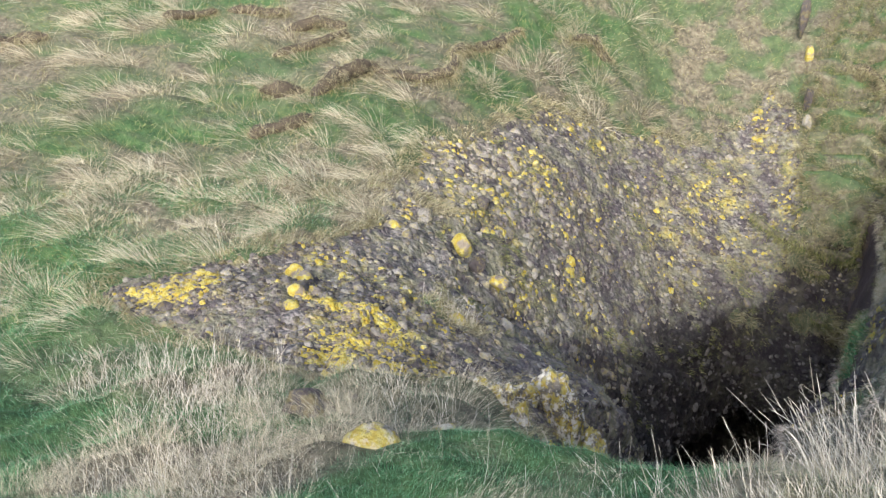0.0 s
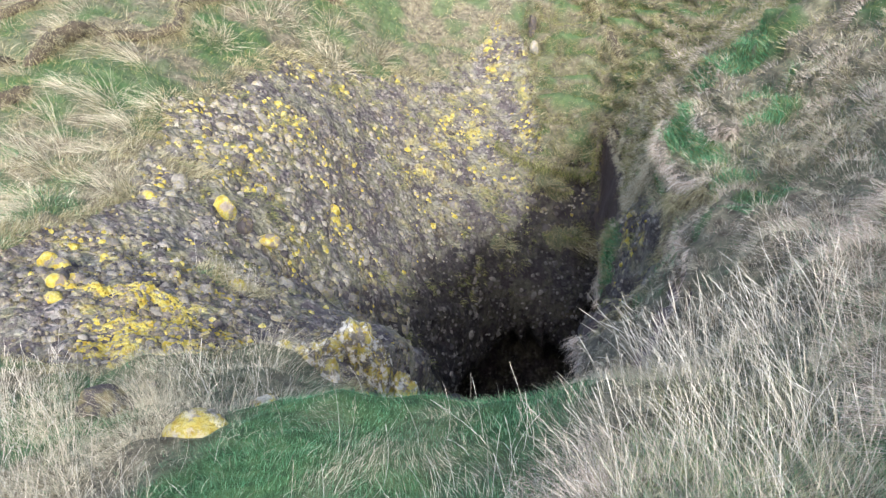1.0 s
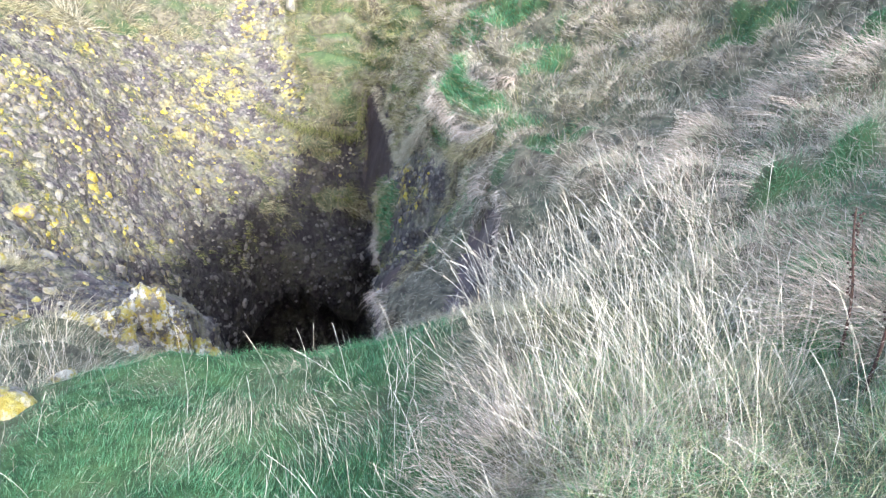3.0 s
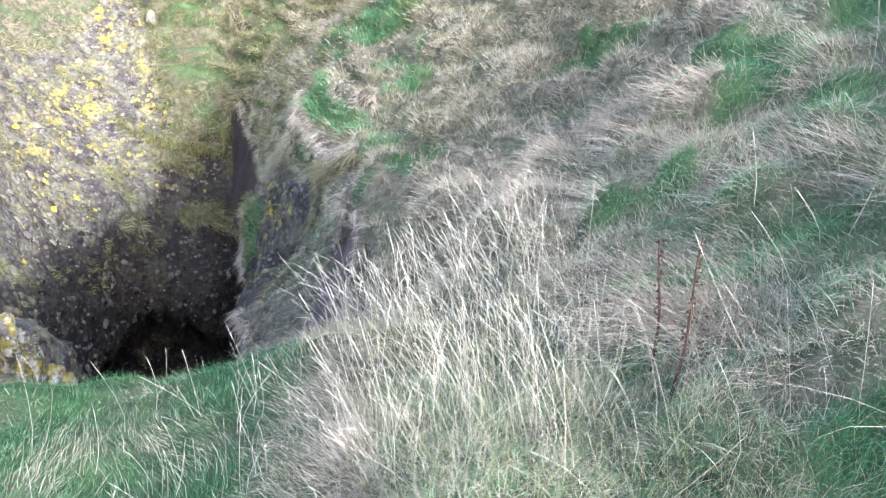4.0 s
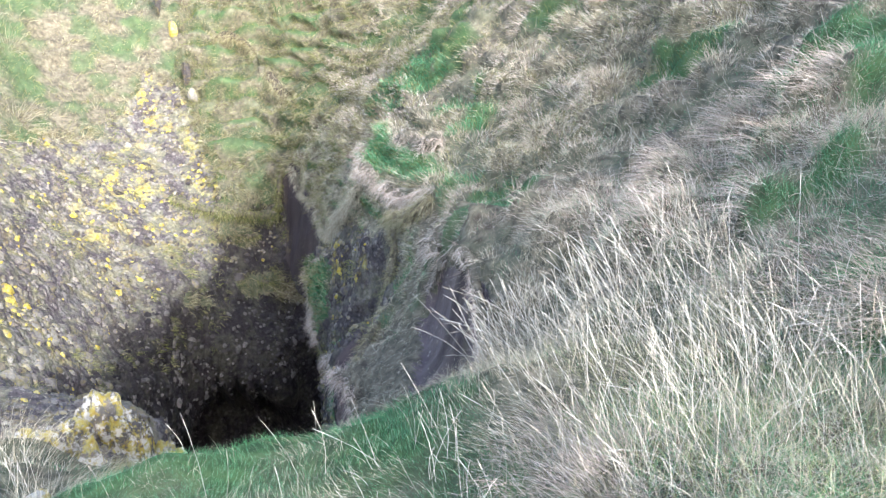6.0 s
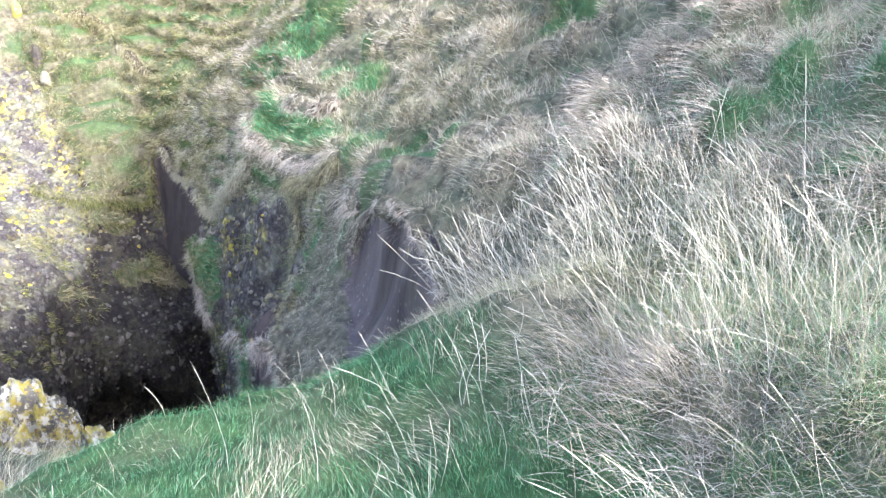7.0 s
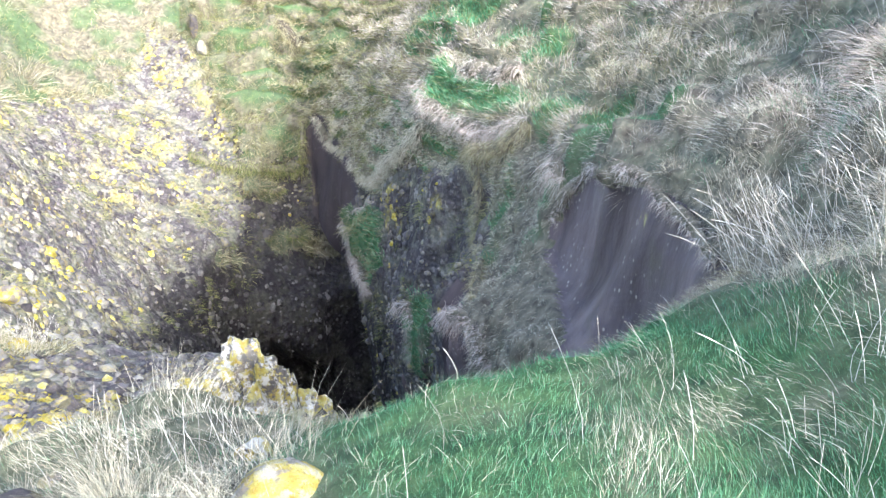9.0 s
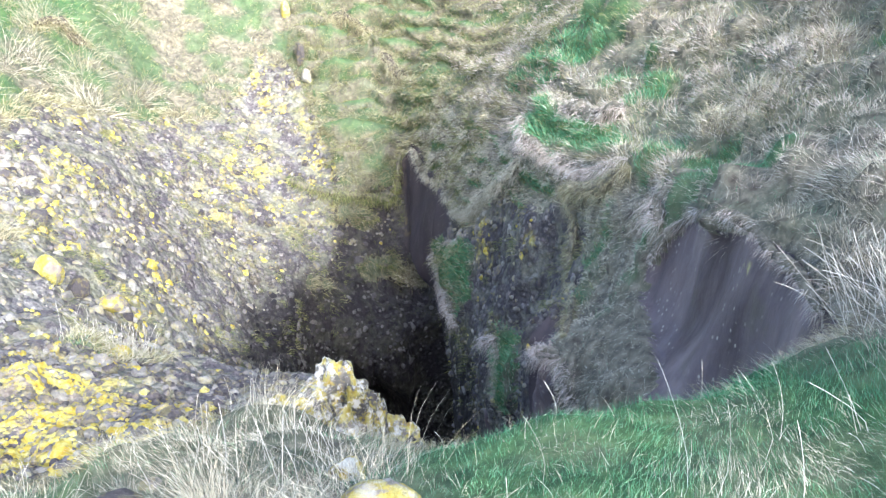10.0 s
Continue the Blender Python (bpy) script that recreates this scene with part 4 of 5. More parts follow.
TUFTY = ramp(fbm(MID[:, 0] * 1.1, MID[:, 1] * 1.1, MID[:, 2] * 1.1, 3, 177), 0.48, 0.62) + 0.04
tussocks("rock_tufts", 35, (IS_CLIFF | (IS_PIT & (MID[:, 2] > -9.0) & (q_u < 7))) * (MID[:, 1] > 9) * TUFTY * IN_SIGHT, 520, 24, 0.15, 0.0045, OLIVE, "small tufts of grass in the bare rock", 0.06, fall=1.5)


def stalks(name, seed, clumps, mat, label):
    """Tall dry stalks with narrow seed heads, in loose clumps: x, y, half widths, count, height, lean."""
    rng = np.random.default_rng(seed)
    roots, leans, tall = [], [], []
    for cx, cy, rx, ry, count, height, lx, ly in clumps:
        f = np.nonzero(OPEN & (np.abs(MID[:, 0] - cx) < rx) & (np.abs(MID[:, 1] - cy) < ry))[0]
        if not len(f):
            continue
        g = rng.choice(f, count)
        roots.append(MID[g] + rng.normal(size=(count, 3)) * [0.03, 0.03, 0.0])
        leans.append(np.array([lx, ly, 1.0]) + rng.normal(size=(count, 3)) * [0.28, 0.28, 0.05])
        tall.append(height * (0.55 + 0.6 * rng.random(count)))
    roots, leans, tall = np.concatenate(roots), np.concatenate(leans), np.concatenate(tall)
    n = len(roots)
    leans /= np.linalg.norm(leans, axis=1, keepdims=True)
    side = np.cross(leans, rng.normal(size=(n, 3)))
    side /= np.linalg.norm(side, axis=1, keepdims=True)
    other = np.cross(leans, side)
    bow = rng.normal(size=(n, 3)) * 0.20 + np.array([-0.14, 0.05, -0.05])
    tuft = tagged(new(name), label, "grass tuft", "bleached grass tufts")
    tuft.location = roots.mean(0)
    thin = 0.00100 * float(np.clip(np.hypot(roots[:, 0] + 1.6, roots[:, 1] - 0.6).mean() / 3.4, 0.62, 1.4))
    strands(tuft, thin, "straw", [(0.0, 1.0), (0.3, 0.95), (0.6, 0.85), (0.86, 0.65)], roots, leans, tall, side, other, bow, mat)
    strands(tuft, thin, "seed_fluff", [(0.80, 0.6), (0.85, 1.25), (0.93, 1.4), (1.0, 0.3)], roots, leans, tall, side, other, bow, mat)
    return tuft


def strands(tuft, thin, name, shape, roots, leans, tall, side, other, bow, mat):
    """Thin three-sided strands along bowed stalks, between two shares of their height."""
    verts, ring, n = [], 3, len(roots)
    for s, w in shape:
        c = roots + leans * (tall * s)[:, None] + bow * (tall * s * s)[:, None] - 0.02 * leans * (s == 0)
        for k in range(ring):
            a = 2 * math.pi * k / ring
            verts.append(c + (side * math.cos(a) + other * math.sin(a)) * thin * w)
    v = np.stack(verts, 1)
    base = []
    for j in range(len(shape) - 1):
        for k in range(ring):
            k2 = (k + 1) % ring
            base.append((j * ring + k, j * ring + k2, (j + 1) * ring + k2, (j + 1) * ring + k))
    faces = (np.array(base)[None] + (np.arange(n) * v.shape[1])[:, None, None]).reshape(-1, 4)
    me = bpy.data.meshes.new(name)
    me.from_pydata((v.reshape(-1, 3) - np.array(tuft.location)).tolist(), [], faces.tolist())
    me.materials.append(mat)
    ob = tagged(new(name, me), kind="stuff")
    ob.parent = tuft


TUFTS = [
    # x, y, half widths, count, height, lean, label
    (-0.29, 5.3, 0.20, 0.40, 80, 0.38, -0.30, 0.0, "dry grass tuft leaning over the gully wall"),
    (0.30, 5.0, 0.35, 0.40, 90, 0.38, -0.25, 0.0, "tall bleached grass tuft with seed heads on the bank"),
    (-0.10, 3.0, 0.26, 0.35, 110, 0.36, -0.14, 0.0, "tall bleached grass tuft with seed heads on the bank"),
    (0.10, 3.4, 0.26, 0.40, 110, 0.38, -0.14, 0.0, "tall bleached grass tuft with seed heads on the bank"),
    (0.0, 4.2, 0.35, 0.40, 110, 0.38, -0.18, 0.0, "tall bleached grass tuft with seed heads on the bank"),
    (0.25, 2.5, 0.40, 0.35, 45, 0.40, -0.25, 0.0, "leaning bleached grass tuft on the bank"),
    (-0.38, 2.75, 0.28, 0.32, 60, 0.36, -0.22, 0.0, "tall bleached grass tuft with seed heads on the bank"),
    (-0.50, 3.25, 0.22, 0.30, 45, 0.34, -0.22, 0.0, "tall bleached grass tuft with seed heads on the bank"),
    (-0.75, 3.9, 0.30, 0.30, 18, 0.24, -0.10, 0.0, "small dry grass tuft beside green turf"),
    (-0.35, 4.6, 0.25, 0.40, 24, 0.24, -0.20, 0.0, "small dry grass tuft on the rim"),
    (-0.85, 2.1, 0.25, 0.35, 55, 0.30, -0.45, 0.1, "low dry stalks leaning off the near bank"),
    (-1.23, 3.36, 0.25, 0.25, 14, 0.20, -0.05, 0.0, "small dry grass tuft beside green turf"),
    (-1.07, 3.8, 0.22, 0.22, 12, 0.24, -0.15, 0.0, "small dry grass tuft beside green turf"),
    (-1.55, 3.0, 0.25, 0.25, 20, 0.22, -0.05, 0.0, "small dry grass tuft beside green turf"),
    (-2.0, 3.6, 0.80, 0.60, 16, 0.30, 0.05, 0.0, "sparse bleached stalks standing in green turf"),
    (-1.3, 2.9, 0.50, 0.50, 10, 0.30, -0.10, 0.0, "sparse bleached stalks standing in green turf"),
    (-2.3, 5.0, 0.90, 0.40, 9, 0.16, 0.0, 0.0, "short bleached stalks along the pit's rim"),
    (-3.1, 2.9, 0.50, 0.40, 120, 0.36, 0.10, 0.0, "pale dry grass tuft on the near slope"),
    (-3.7, 3.4, 0.50, 0.50, 130, 0.34, 0.10, 0.0, "pale dry grass tuft on the near slope"),
    (-3.5, 5.6, 0.50, 0.50, 70, 0.26, 0.05, 0.0, "thin dry stalks beside lichened stones"),
    (-6.2, 5.3, 0.50, 0.50, 150, 0.34, 0.12, 0.0, "pale dry grass tuft on the near slope"),
    (-5.2, 5.4, 0.50, 0.50, 150, 0.34, 0.12, 0.0, "pale dry grass tuft on the near slope"),
    (-4.7, 4.5, 0.60, 0.50, 150, 0.30, 0.10, 0.0, "pale dry grass tuft on the near slope"),
    (-5.2, 9.3, 0.35, 0.35, 120, 0.26, 0.10, 0.0, "white dry grass tuft among lichened stones"),
    (1.6, 3.6, 0.70, 0.70, 12, 0.30, -0.10, 0.0, "sparse dry stalks on the green bank"),
    (2.4, 4.8, 0.70, 0.70, 14, 0.34, -0.10, 0.0, "sparse dry stalks on the green bank"),
    (1.2, 6.8, 0.90, 0.90, 45, 0.26, -0.10, 0.0, "short dry stalks on the shaded slope"),
    (1.9, 9.2, 1.00, 1.00, 45, 0.26, -0.10, 0.0, "short dry stalks on the shaded slope"),
]
for k, (*clump, label) in enumerate(TUFTS):
    stalks("grass_tuft", 400 + k, [clump], STRAW, label)


# ---- stones ----
def rock_mesh(name, size, seed, cuts=7, rough=0.10, subdivisions=3, mats=()):
    """A stone: a ball cut by random planes and roughened."""
    rng = np.random.default_rng(seed)
    bm = bmesh.new()
    bmesh.ops.create_icosphere(bm, subdivisions=subdivisions, radius=1.0)
    v = np.array([p.co[:] for p in bm.verts])
    for _ in range(cuts):
        d = rng.normal(size=3)
        d /= np.linalg.norm(d)
        depth = 0.42 + 0.45 * rng.random()
        over = np.maximum(v @ d - depth, 0)
        v -= over[:, None] * d * 0.92
    o = rng.random(3) * 50
    v *= (1 + rough * 2 * (fbm(v[:, 0] * 2.2 + o[0], v[:, 1] * 2.2 + o[1], v[:, 2] * 2.2 + o[2], 5, seed) - 0.5))[:, None]
    v *= (1 + rough * 0.9 * (fbm(v[:, 0] * 7 + o[1], v[:, 1] * 7, v[:, 2] * 7 + o[0], 3, seed + 5) - 0.5))[:, None]
    v *= np.array(size)
    for p, c in zip(bm.verts, v):
        p.co = c
    for f in bm.faces:
        f.smooth = True
    me = bpy.data.meshes.new(name)
    bm.to_mesh(me)
    bm.free()
    for m in mats:
        me.materials.append(m)
    return me


def ground_z(x, y):
    """Height of the sheet near a place in plan."""
    d = (MID[:, 0] - x) ** 2 + (MID[:, 1] - y) ** 2
    near = np.argsort(d)[:6]
    return float(MID[near, 2].max())


BOULDERS = [
    # x, y, top z, half sizes, turn, cuts, material, label
    (-2.86, 4.25, -2.95, (0.205, 0.205, 0.185), 20, 3, CAPPED, "rounded boulder capped with yellow lichen in turf"),
    (-4.02, 5.10, -3.41, (0.27, 0.16, 0.13), 10, 5, STONE_GREY, "long grey boulder with an orange lichen patch"),
    (-4.02, 5.65, -3.66, (0.09, 0.08, 0.11), 0, 4, STONE_PALE, "small pale upright stone beside a boulder"),
    (-3.02, 5.45, -3.50, (0.11, 0.11, 0.14), 0, 4, ROCK_LICHEN, "small round stone with yellow and white lichen"),
    (-3.52, 6.85, -3.86, (0.17, 0.15, 0.24), 30, 9, ROCK_LICHEN, "yellow lichened block on the pit's rim"),
    (-3.26, 6.95, -3.90, (0.15, 0.14, 0.26), 70, 8, ROCK_LICHEN, "angular block with yellow lichen on the rim"),
    (-3.02, 6.85, -3.98, (0.13, 0.12, 0.26), 40, 8, ROCK_LICHEN, "small lichened block on the rim"),
    (-3.10, 6.60, -4.02, (0.17, 0.09, 0.24), 10, 9, STONE_GREY, "dark slab leaning on a lichened block"),
    (-3.12, 7.75, -4.12, (0.25, 0.22, 0.50), 15, 9, ROCK_LICHEN, "pointed outcrop whitened and yellowed by lichen"),
    (-3.38, 7.50, -4.10, (0.20, 0.20, 0.36), 60, 8, ROCK_LICHEN, "broken lichened rock below a pointed outcrop"),
    (-2.92, 7.60, -4.22, (0.19, 0.22, 0.44), 50, 9, ROCK_LICHEN, "sloping lichened rock falling into the pit"),
    (-2.70, 7.70, -4.45, (0.18, 0.26, 0.44), 20, 9, ROCK_LICHEN, "steep lichened spur over the pit"),
    (-2.50, 7.80, -4.75, (0.18, 0.28, 0.44), 80, 9, STONE_GREY, "bare rock spur dropping into the pit"),
    (-2.30, 7.15, -4.35, (0.17, 0.15, 0.22), 30, 6, STONE_GREY, "dark rounded rock at the foot of the spur"),
    (-3.45, 7.05, -3.95, (0.20, 0.15, 0.24), 75, 7, ROCK_LICHEN, "broad lichened block beside the pointed outcrop"),
    (-2.86, 9.00, -5.20, (0.32, 0.45, 0.45), 0, 9, STONE_GREY, "dark broken rock on the pit's edge"),
    (-2.92, 10.93, -5.98, (0.34, 0.30, 0.32), 0, 4, STONE_GREY, "rounded grey boulder at the mouth of the pit"),
    (-1.02, 13.0, -6.55, (0.34, 0.42, 0.95), 20, 10, GULLY, "upright rock nose capped with green turf"),
    (-1.05, 9.75, -5.02, (0.24, 0.36, 0.62), 10, 10, GULLY, "short dark rock nose under hanging grass"),
    (-6.09, 7.50, -3.78, (0.13, 0.10, 0.15), 0, 2, STONE_YELLOW, "egg-shaped stone wholly yellow with lichen"),
    (-6.45, 11.82, -4.40, (0.17, 0.13, 0.22), 0, 2, STONE_YELLOW, "upright oval stone yellow with lichen"),
    (-6.15, 11.75, -4.55, (0.15, 0.12, 0.15), 0, 3, STONE_GREY, "plain grey cobble beside a yellow stone"),
    (-5.85, 11.9, -4.65, (0.17, 0.12, 0.12), 25, 3, STONE_YELLOW, "flat yellow lichened cobble on the slope"),
    (-6.52, 10.67, -4.40, (0.13, 0.11, 0.12), 0, 2, STONE_YELLOW, "round cobble yellow with lichen"),
    (-7.10, 10.91, -4.08, (0.13, 0.11, 0.10), 0, 2, STONE_YELLOW, "round cobble yellow with lichen"),
    (-6.72, 8.24, -3.78, (0.12, 0.10, 0.10), 0, 2, STONE_YELLOW, "round cobble yellow with lichen"),
    (-6.45, 8.05, -3.80, (0.13, 0.10, 0.10), 0, 2, STONE_YELLOW, "round cobble yellow with lichen"),
    (-5.70, 7.25, -3.85, (0.17, 0.15, 0.13), 0, 3, STONE_GREY, "bare grey boulder among lichened cobbles"),
    (-5.11, 9.34, -4.50, (0.12, 0.10, 0.13), 0, 2, STONE_YELLOW, "round cobble yellow with lichen"),
    (-8.17, 14.17, -4.05, (0.10, 0.08, 0.12), 0, 3, STONE_PALE, "small white stone on bare earth"),
    (-4.93, 27.67, 0.0, (0.14, 0.2, 0.6), 0, 8, STONE_GREY, "dark upright slab in the grassy slope"),
    (-4.6, 27.2, 0.0, (0.16, 0.14, 0.22), 0, 4, STONE_YELLOW, "yellow lichened block in the grassy slope"),
    (-4.06, 25.43, 0.0, (0.14, 0.12, 0.22), 0, 5, STONE_PALE, "small white stone in the grassy slope"),
    (-4.20, 25.9, 0.0, (0.12, 0.2, 0.4), 0, 8, STONE_GREY, "narrow grey rock in the grassy slope"),
    (0.21, 7.33, -2.62, (0.025, 0.02, 0.02), 0, 2, STONE_PALE, "tiny white stone on dry grass"),
    (1.80, 6.11, -1.47, (0.03, 0.025, 0.02), 0, 2, STONE_PALE, "tiny white stone on dry grass"),
]
for k, (x, y, top, size, turn, cuts, mat, label) in enumerate(BOULDERS):
    name = "boulder" if max(size) > 0.16 else "cobble"
    z = min(top - size[2] * 0.85, ground_z(x, y) + (0.9 if cuts > 7 or cuts == 5 else 0.6) * size[2])
    ob = new(name, rock_mesh(name, size, 300 + k, cuts, 0.30 if cuts > 5 else 0.10, 5 if cuts > 7 and max(size) > 0.2 else 4 if max(size) > 0.2 else 3, (mat,)))
    ob.matrix_world = pose(x, y, z, 0, 0, turn)
    tagged(ob, label, "boulder" if name == "boulder" else "stone", "stones on the slope")


# ---- the cliff's pebbles: the nearest are parts of it, the rest one mesh ----
SHAPES = []
for k in range(7):
    rng_ = np.random.default_rng(900 + k)
    bm_ = bmesh.new()
    bmesh.ops.create_icosphere(bm_, subdivisions=1, radius=1.0)
    v_ = np.array([p.co[:] for p in bm_.verts])
    v_ *= (1 + 0.5 * (rng_.random(len(v_)) - 0.5))[:, None]
    SHAPES.append((v_, np.array([[p.index for p in f.verts] for f in bm_.faces])))
    bm_.free()


def frames_on(n, rng):
    t = np.cross(n, rng.normal(size=n.shape) * 0.35 + np.array([1.0, 0, 0]))
    t /= np.maximum(np.linalg.norm(t, axis=1, keepdims=True), 1e-6)
    return t, np.cross(n, t), n


def pebble_stuff(name, seed, weight, count, size, mat, label, parent, flat=0.95):
    rng = np.random.default_rng(seed)
    f, p = scatter(rng, weight, count)
    a, b, c = frames_on(Q_NORMAL[f], rng)
    s = size * np.exp(0.38 * rng.normal(size=count)) * np.clip(REACH[f] / 14.0, 0.75, 1.25)
    verts, faces, at = [], [], 0
    pick = rng.integers(0, len(SHAPES), count)
    ratio = 0.55 + 0.45 * rng.random((count, 3))
    for k in range(count):
        v, q = SHAPES[pick[k]]
        w = v * ratio[k] * s[k]
        verts.append(p[k] + w[:, :1] * a[k] * 0.85 + w[:, 1:2] * b[k] * 1.2 + w[:, 2:] * c[k] * flat)
        faces.append(q + at)
        at += len(v)
    me = bpy.data.meshes.new(name)
    me.from_pydata(np.concatenate(verts).tolist(), [], np.concatenate(faces).tolist())
    me.polygons.foreach_set("use_smooth", np.ones(len(me.polygons), bool))
    me.materials.append(mat)
    ob = tagged(new(name, me), label, kind="stuff")
    ob.parent = parent
    return ob


HARD = IS_CLIFF & IN_SIGHT & (MID[:, 2] > -9.6)
AWAY = HARD & (MID[:, 1] > 9.0)
DENSE = np.clip(12.0 / REACH, 0.6, 1.6)
SPREAD = ramp(fbm(MID[:, 0] * 1.4, MID[:, 1] * 1.4, MID[:, 2] * 1.4, 3, 171), 0.25, 0.6) + 0.15
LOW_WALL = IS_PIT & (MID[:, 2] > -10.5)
pebble_stuff("pebbles", 41, HARD * DENSE * SPREAD, 2400, 0.050, STONE_GREY, "grey pebbles set in the rock", cliff)
pebble_stuff("pale_pebbles", 42, AWAY * DENSE * SPREAD, 1900, 0.042, STONE_PALE, "pale pebbles set in the rock", cliff)
pebble_stuff("lichened_pebbles", 43, AWAY * DENSE * SPREAD * (Q_LICHEN**2 + 0.06), 700, 0.040, STONE_YELLOW, "pebbles yellow with lichen", cliff)
pebble_stuff("wall_pebbles", 44, LOW_WALL * SPREAD, 1500, 0.040, STONE_SHADED, "small pale pebbles in the pit wall, toned down as shade", pit_wall)
pebble_stuff("dark_pebbles", 47, LOW_WALL * SPREAD, 1100, 0.045, STONE_DARK, "dark pebbles set in the pit's rock", pit_wall)
SHOULDER = HARD & (MID[:, 0] < -4.6) & (MID[:, 1] > 7.5) & (MID[:, 1] < 16)
pebble_stuff("cobbles", 48, SHOULDER * SPREAD, 600, 0.07, STONE_PALE, "pale cobbles on the shoulder of the slope", cliff)
pebble_stuff("lichened_cobbles", 49, SHOULDER * SPREAD * (Q_LICHEN + 0.1), 220, 0.055, STONE_YELLOW, "cobbles capped with yellow lichen", cliff)
FINS = IS_CLIFF & (q_u > 7.2) & IN_SIGHT
pebble_stuff("fin_pebbles", 50, FINS * SPREAD, 420, 0.036, STONE_SHADED, "grey pebbles in the upright rock ribs", cliff)

rng = np.random.default_rng(51)
shared = {}
for tone, mat in (("yellow", STONE_YELLOW), ("grey", STONE_GREY)):
    for j, (v, q) in enumerate(SHAPES):
        me = bpy.data.meshes.new("stone")
        me.from_pydata(v.tolist(), [], q.tolist())
        me.polygons.foreach_set("use_smooth", np.ones(len(me.polygons), bool))
        me.materials.append(mat)
        shared[tone, j] = me
NEAR = HARD & (MID[:, 1] < 9.5)
def clusters(*spots):
    """Weights that gather about places in plan: x, y, half widths."""
    return np.maximum.reduce([1 - ramp(np.hypot((MID[:, 0] - cx) / rx, (MID[:, 1] - cy) / ry), 0.4, 1.1) for cx, cy, rx, ry in spots])


CRUSTS = clusters((-4.55, 7.05, 0.7, 0.5), (-7.35, 7.3, 0.45, 0.45), (-4.35, 6.45, 0.5, 0.45), (-4.8, 7.0, 0.7, 0.45), (-5.1, 7.6, 0.5, 0.35), (-4.95, 6.55, 0.4, 0.25), (-5.0, 8.6, 0.3, 0.3), (-7.5, 6.95, 0.75, 0.3), (-5.6, 7.6, 0.7, 0.25))
pebble_stuff("lichen_crust", 45, NEAR * CRUSTS**1.6, 5200, 0.029, STONE_YELLOW, "crust of small yellow lichened stones", cliff, 0.75)
pebble_stuff("rubble", 46, NEAR * (SPREAD + 0.4), 3400, 0.038, STONE_GREY, "small grey rubble", cliff)
pebble_stuff("pale_rubble", 52, NEAR * (SPREAD + 0.3), 1500, 0.050, STONE_PALE, "pale rubble among lichened stones", cliff)
for tone, count, weight, size in (("yellow", 180, NEAR * (CRUSTS + 0.10), 0.044), ("grey", 120, NEAR * 1.0, 0.062)):
    f, p = scatter(rng, weight, count)
    a, b, c = frames_on(Q_NORMAL[f], rng)
    for k in range(count):
        s = size * math.exp(0.35 * rng.normal())
        ob = new("stone", shared[tone, int(rng.integers(0, len(SHAPES)))])
        ob.parent = cliff
        m = Matrix(((a[k][0], b[k][0], c[k][0]), (a[k][1], b[k][1], c[k][1]), (a[k][2], b[k][2], c[k][2]))).to_4x4()
        ob.matrix_world = Matrix.Translation(p[k]) @ m @ Matrix.Diagonal((s * 0.8, s * (0.8 + 0.4 * rng.random()), s * 0.65, 1))


# ---- dead dock stems on the bank ----
def dock_stem(x, y, height, lean_x, lean_y, label):
    stem = new("dock_plant")
    stem.location = (x, y, ground_z(x, y))
    tagged(stem, label, "plant", "dead dock stems")
    bm = bmesh.new()
    last, n = None, 10
    rng = np.random.default_rng(int(1000 * height))
    for k in range(n + 1):
        s = k / n
        r = 0.0065 * (1 - 0.55 * s)
        c = Vector((lean_x * s + 0.012 * math.sin(5 * s), lean_y * s, height * s - 0.03 * (k == 0)))
        ring = [bm.verts.new(c + Vector((r * math.cos(a), r * math.sin(a), 0))) for a in (0, 1.047, 2.094, 3.142, 4.189, 5.236)]
        if last:
            for j in range(6):
                bm.faces.new((last[j], last[(j + 1) % 6], ring[(j + 1) % 6], ring[j]))
        last = ring
    bm.faces.new(last)
    me = bpy.data.meshes.new("stem")
    bm.to_mesh(me)
    bm.free()
    me.materials.append(DOCK)
    ob = new("stem", me)
    ob.parent = stem
    bm = bmesh.new()
    for k in range(46):
        s = 0.35 + 0.63 * rng.random()
        c = Vector((lean_x * s, lean_y * s, height * s)) + Vector(rng.normal(size=3) * 0.007)
        made = bmesh.ops.create_icosphere(bm, subdivisions=1, radius=0.003 + 0.003 * rng.random())
        for w in made["verts"]:
            w.co = w.co * 1.0 + c
    me = bpy.data.meshes.new("seed_head")
    bm.to_mesh(me)
    bm.free()
    me.materials.append(DOCK)
    ob = new("seed_head", me)
    ob.parent = stem
    return stem


dock_stem(0.36, 2.69, 0.54, 0.03, 0.03, "dead red-brown dock stem on the grassy bank")
dock_stem(0.41, 2.97, 0.46, -0.03, 0.03, "thin dead dock stem among dry grass")


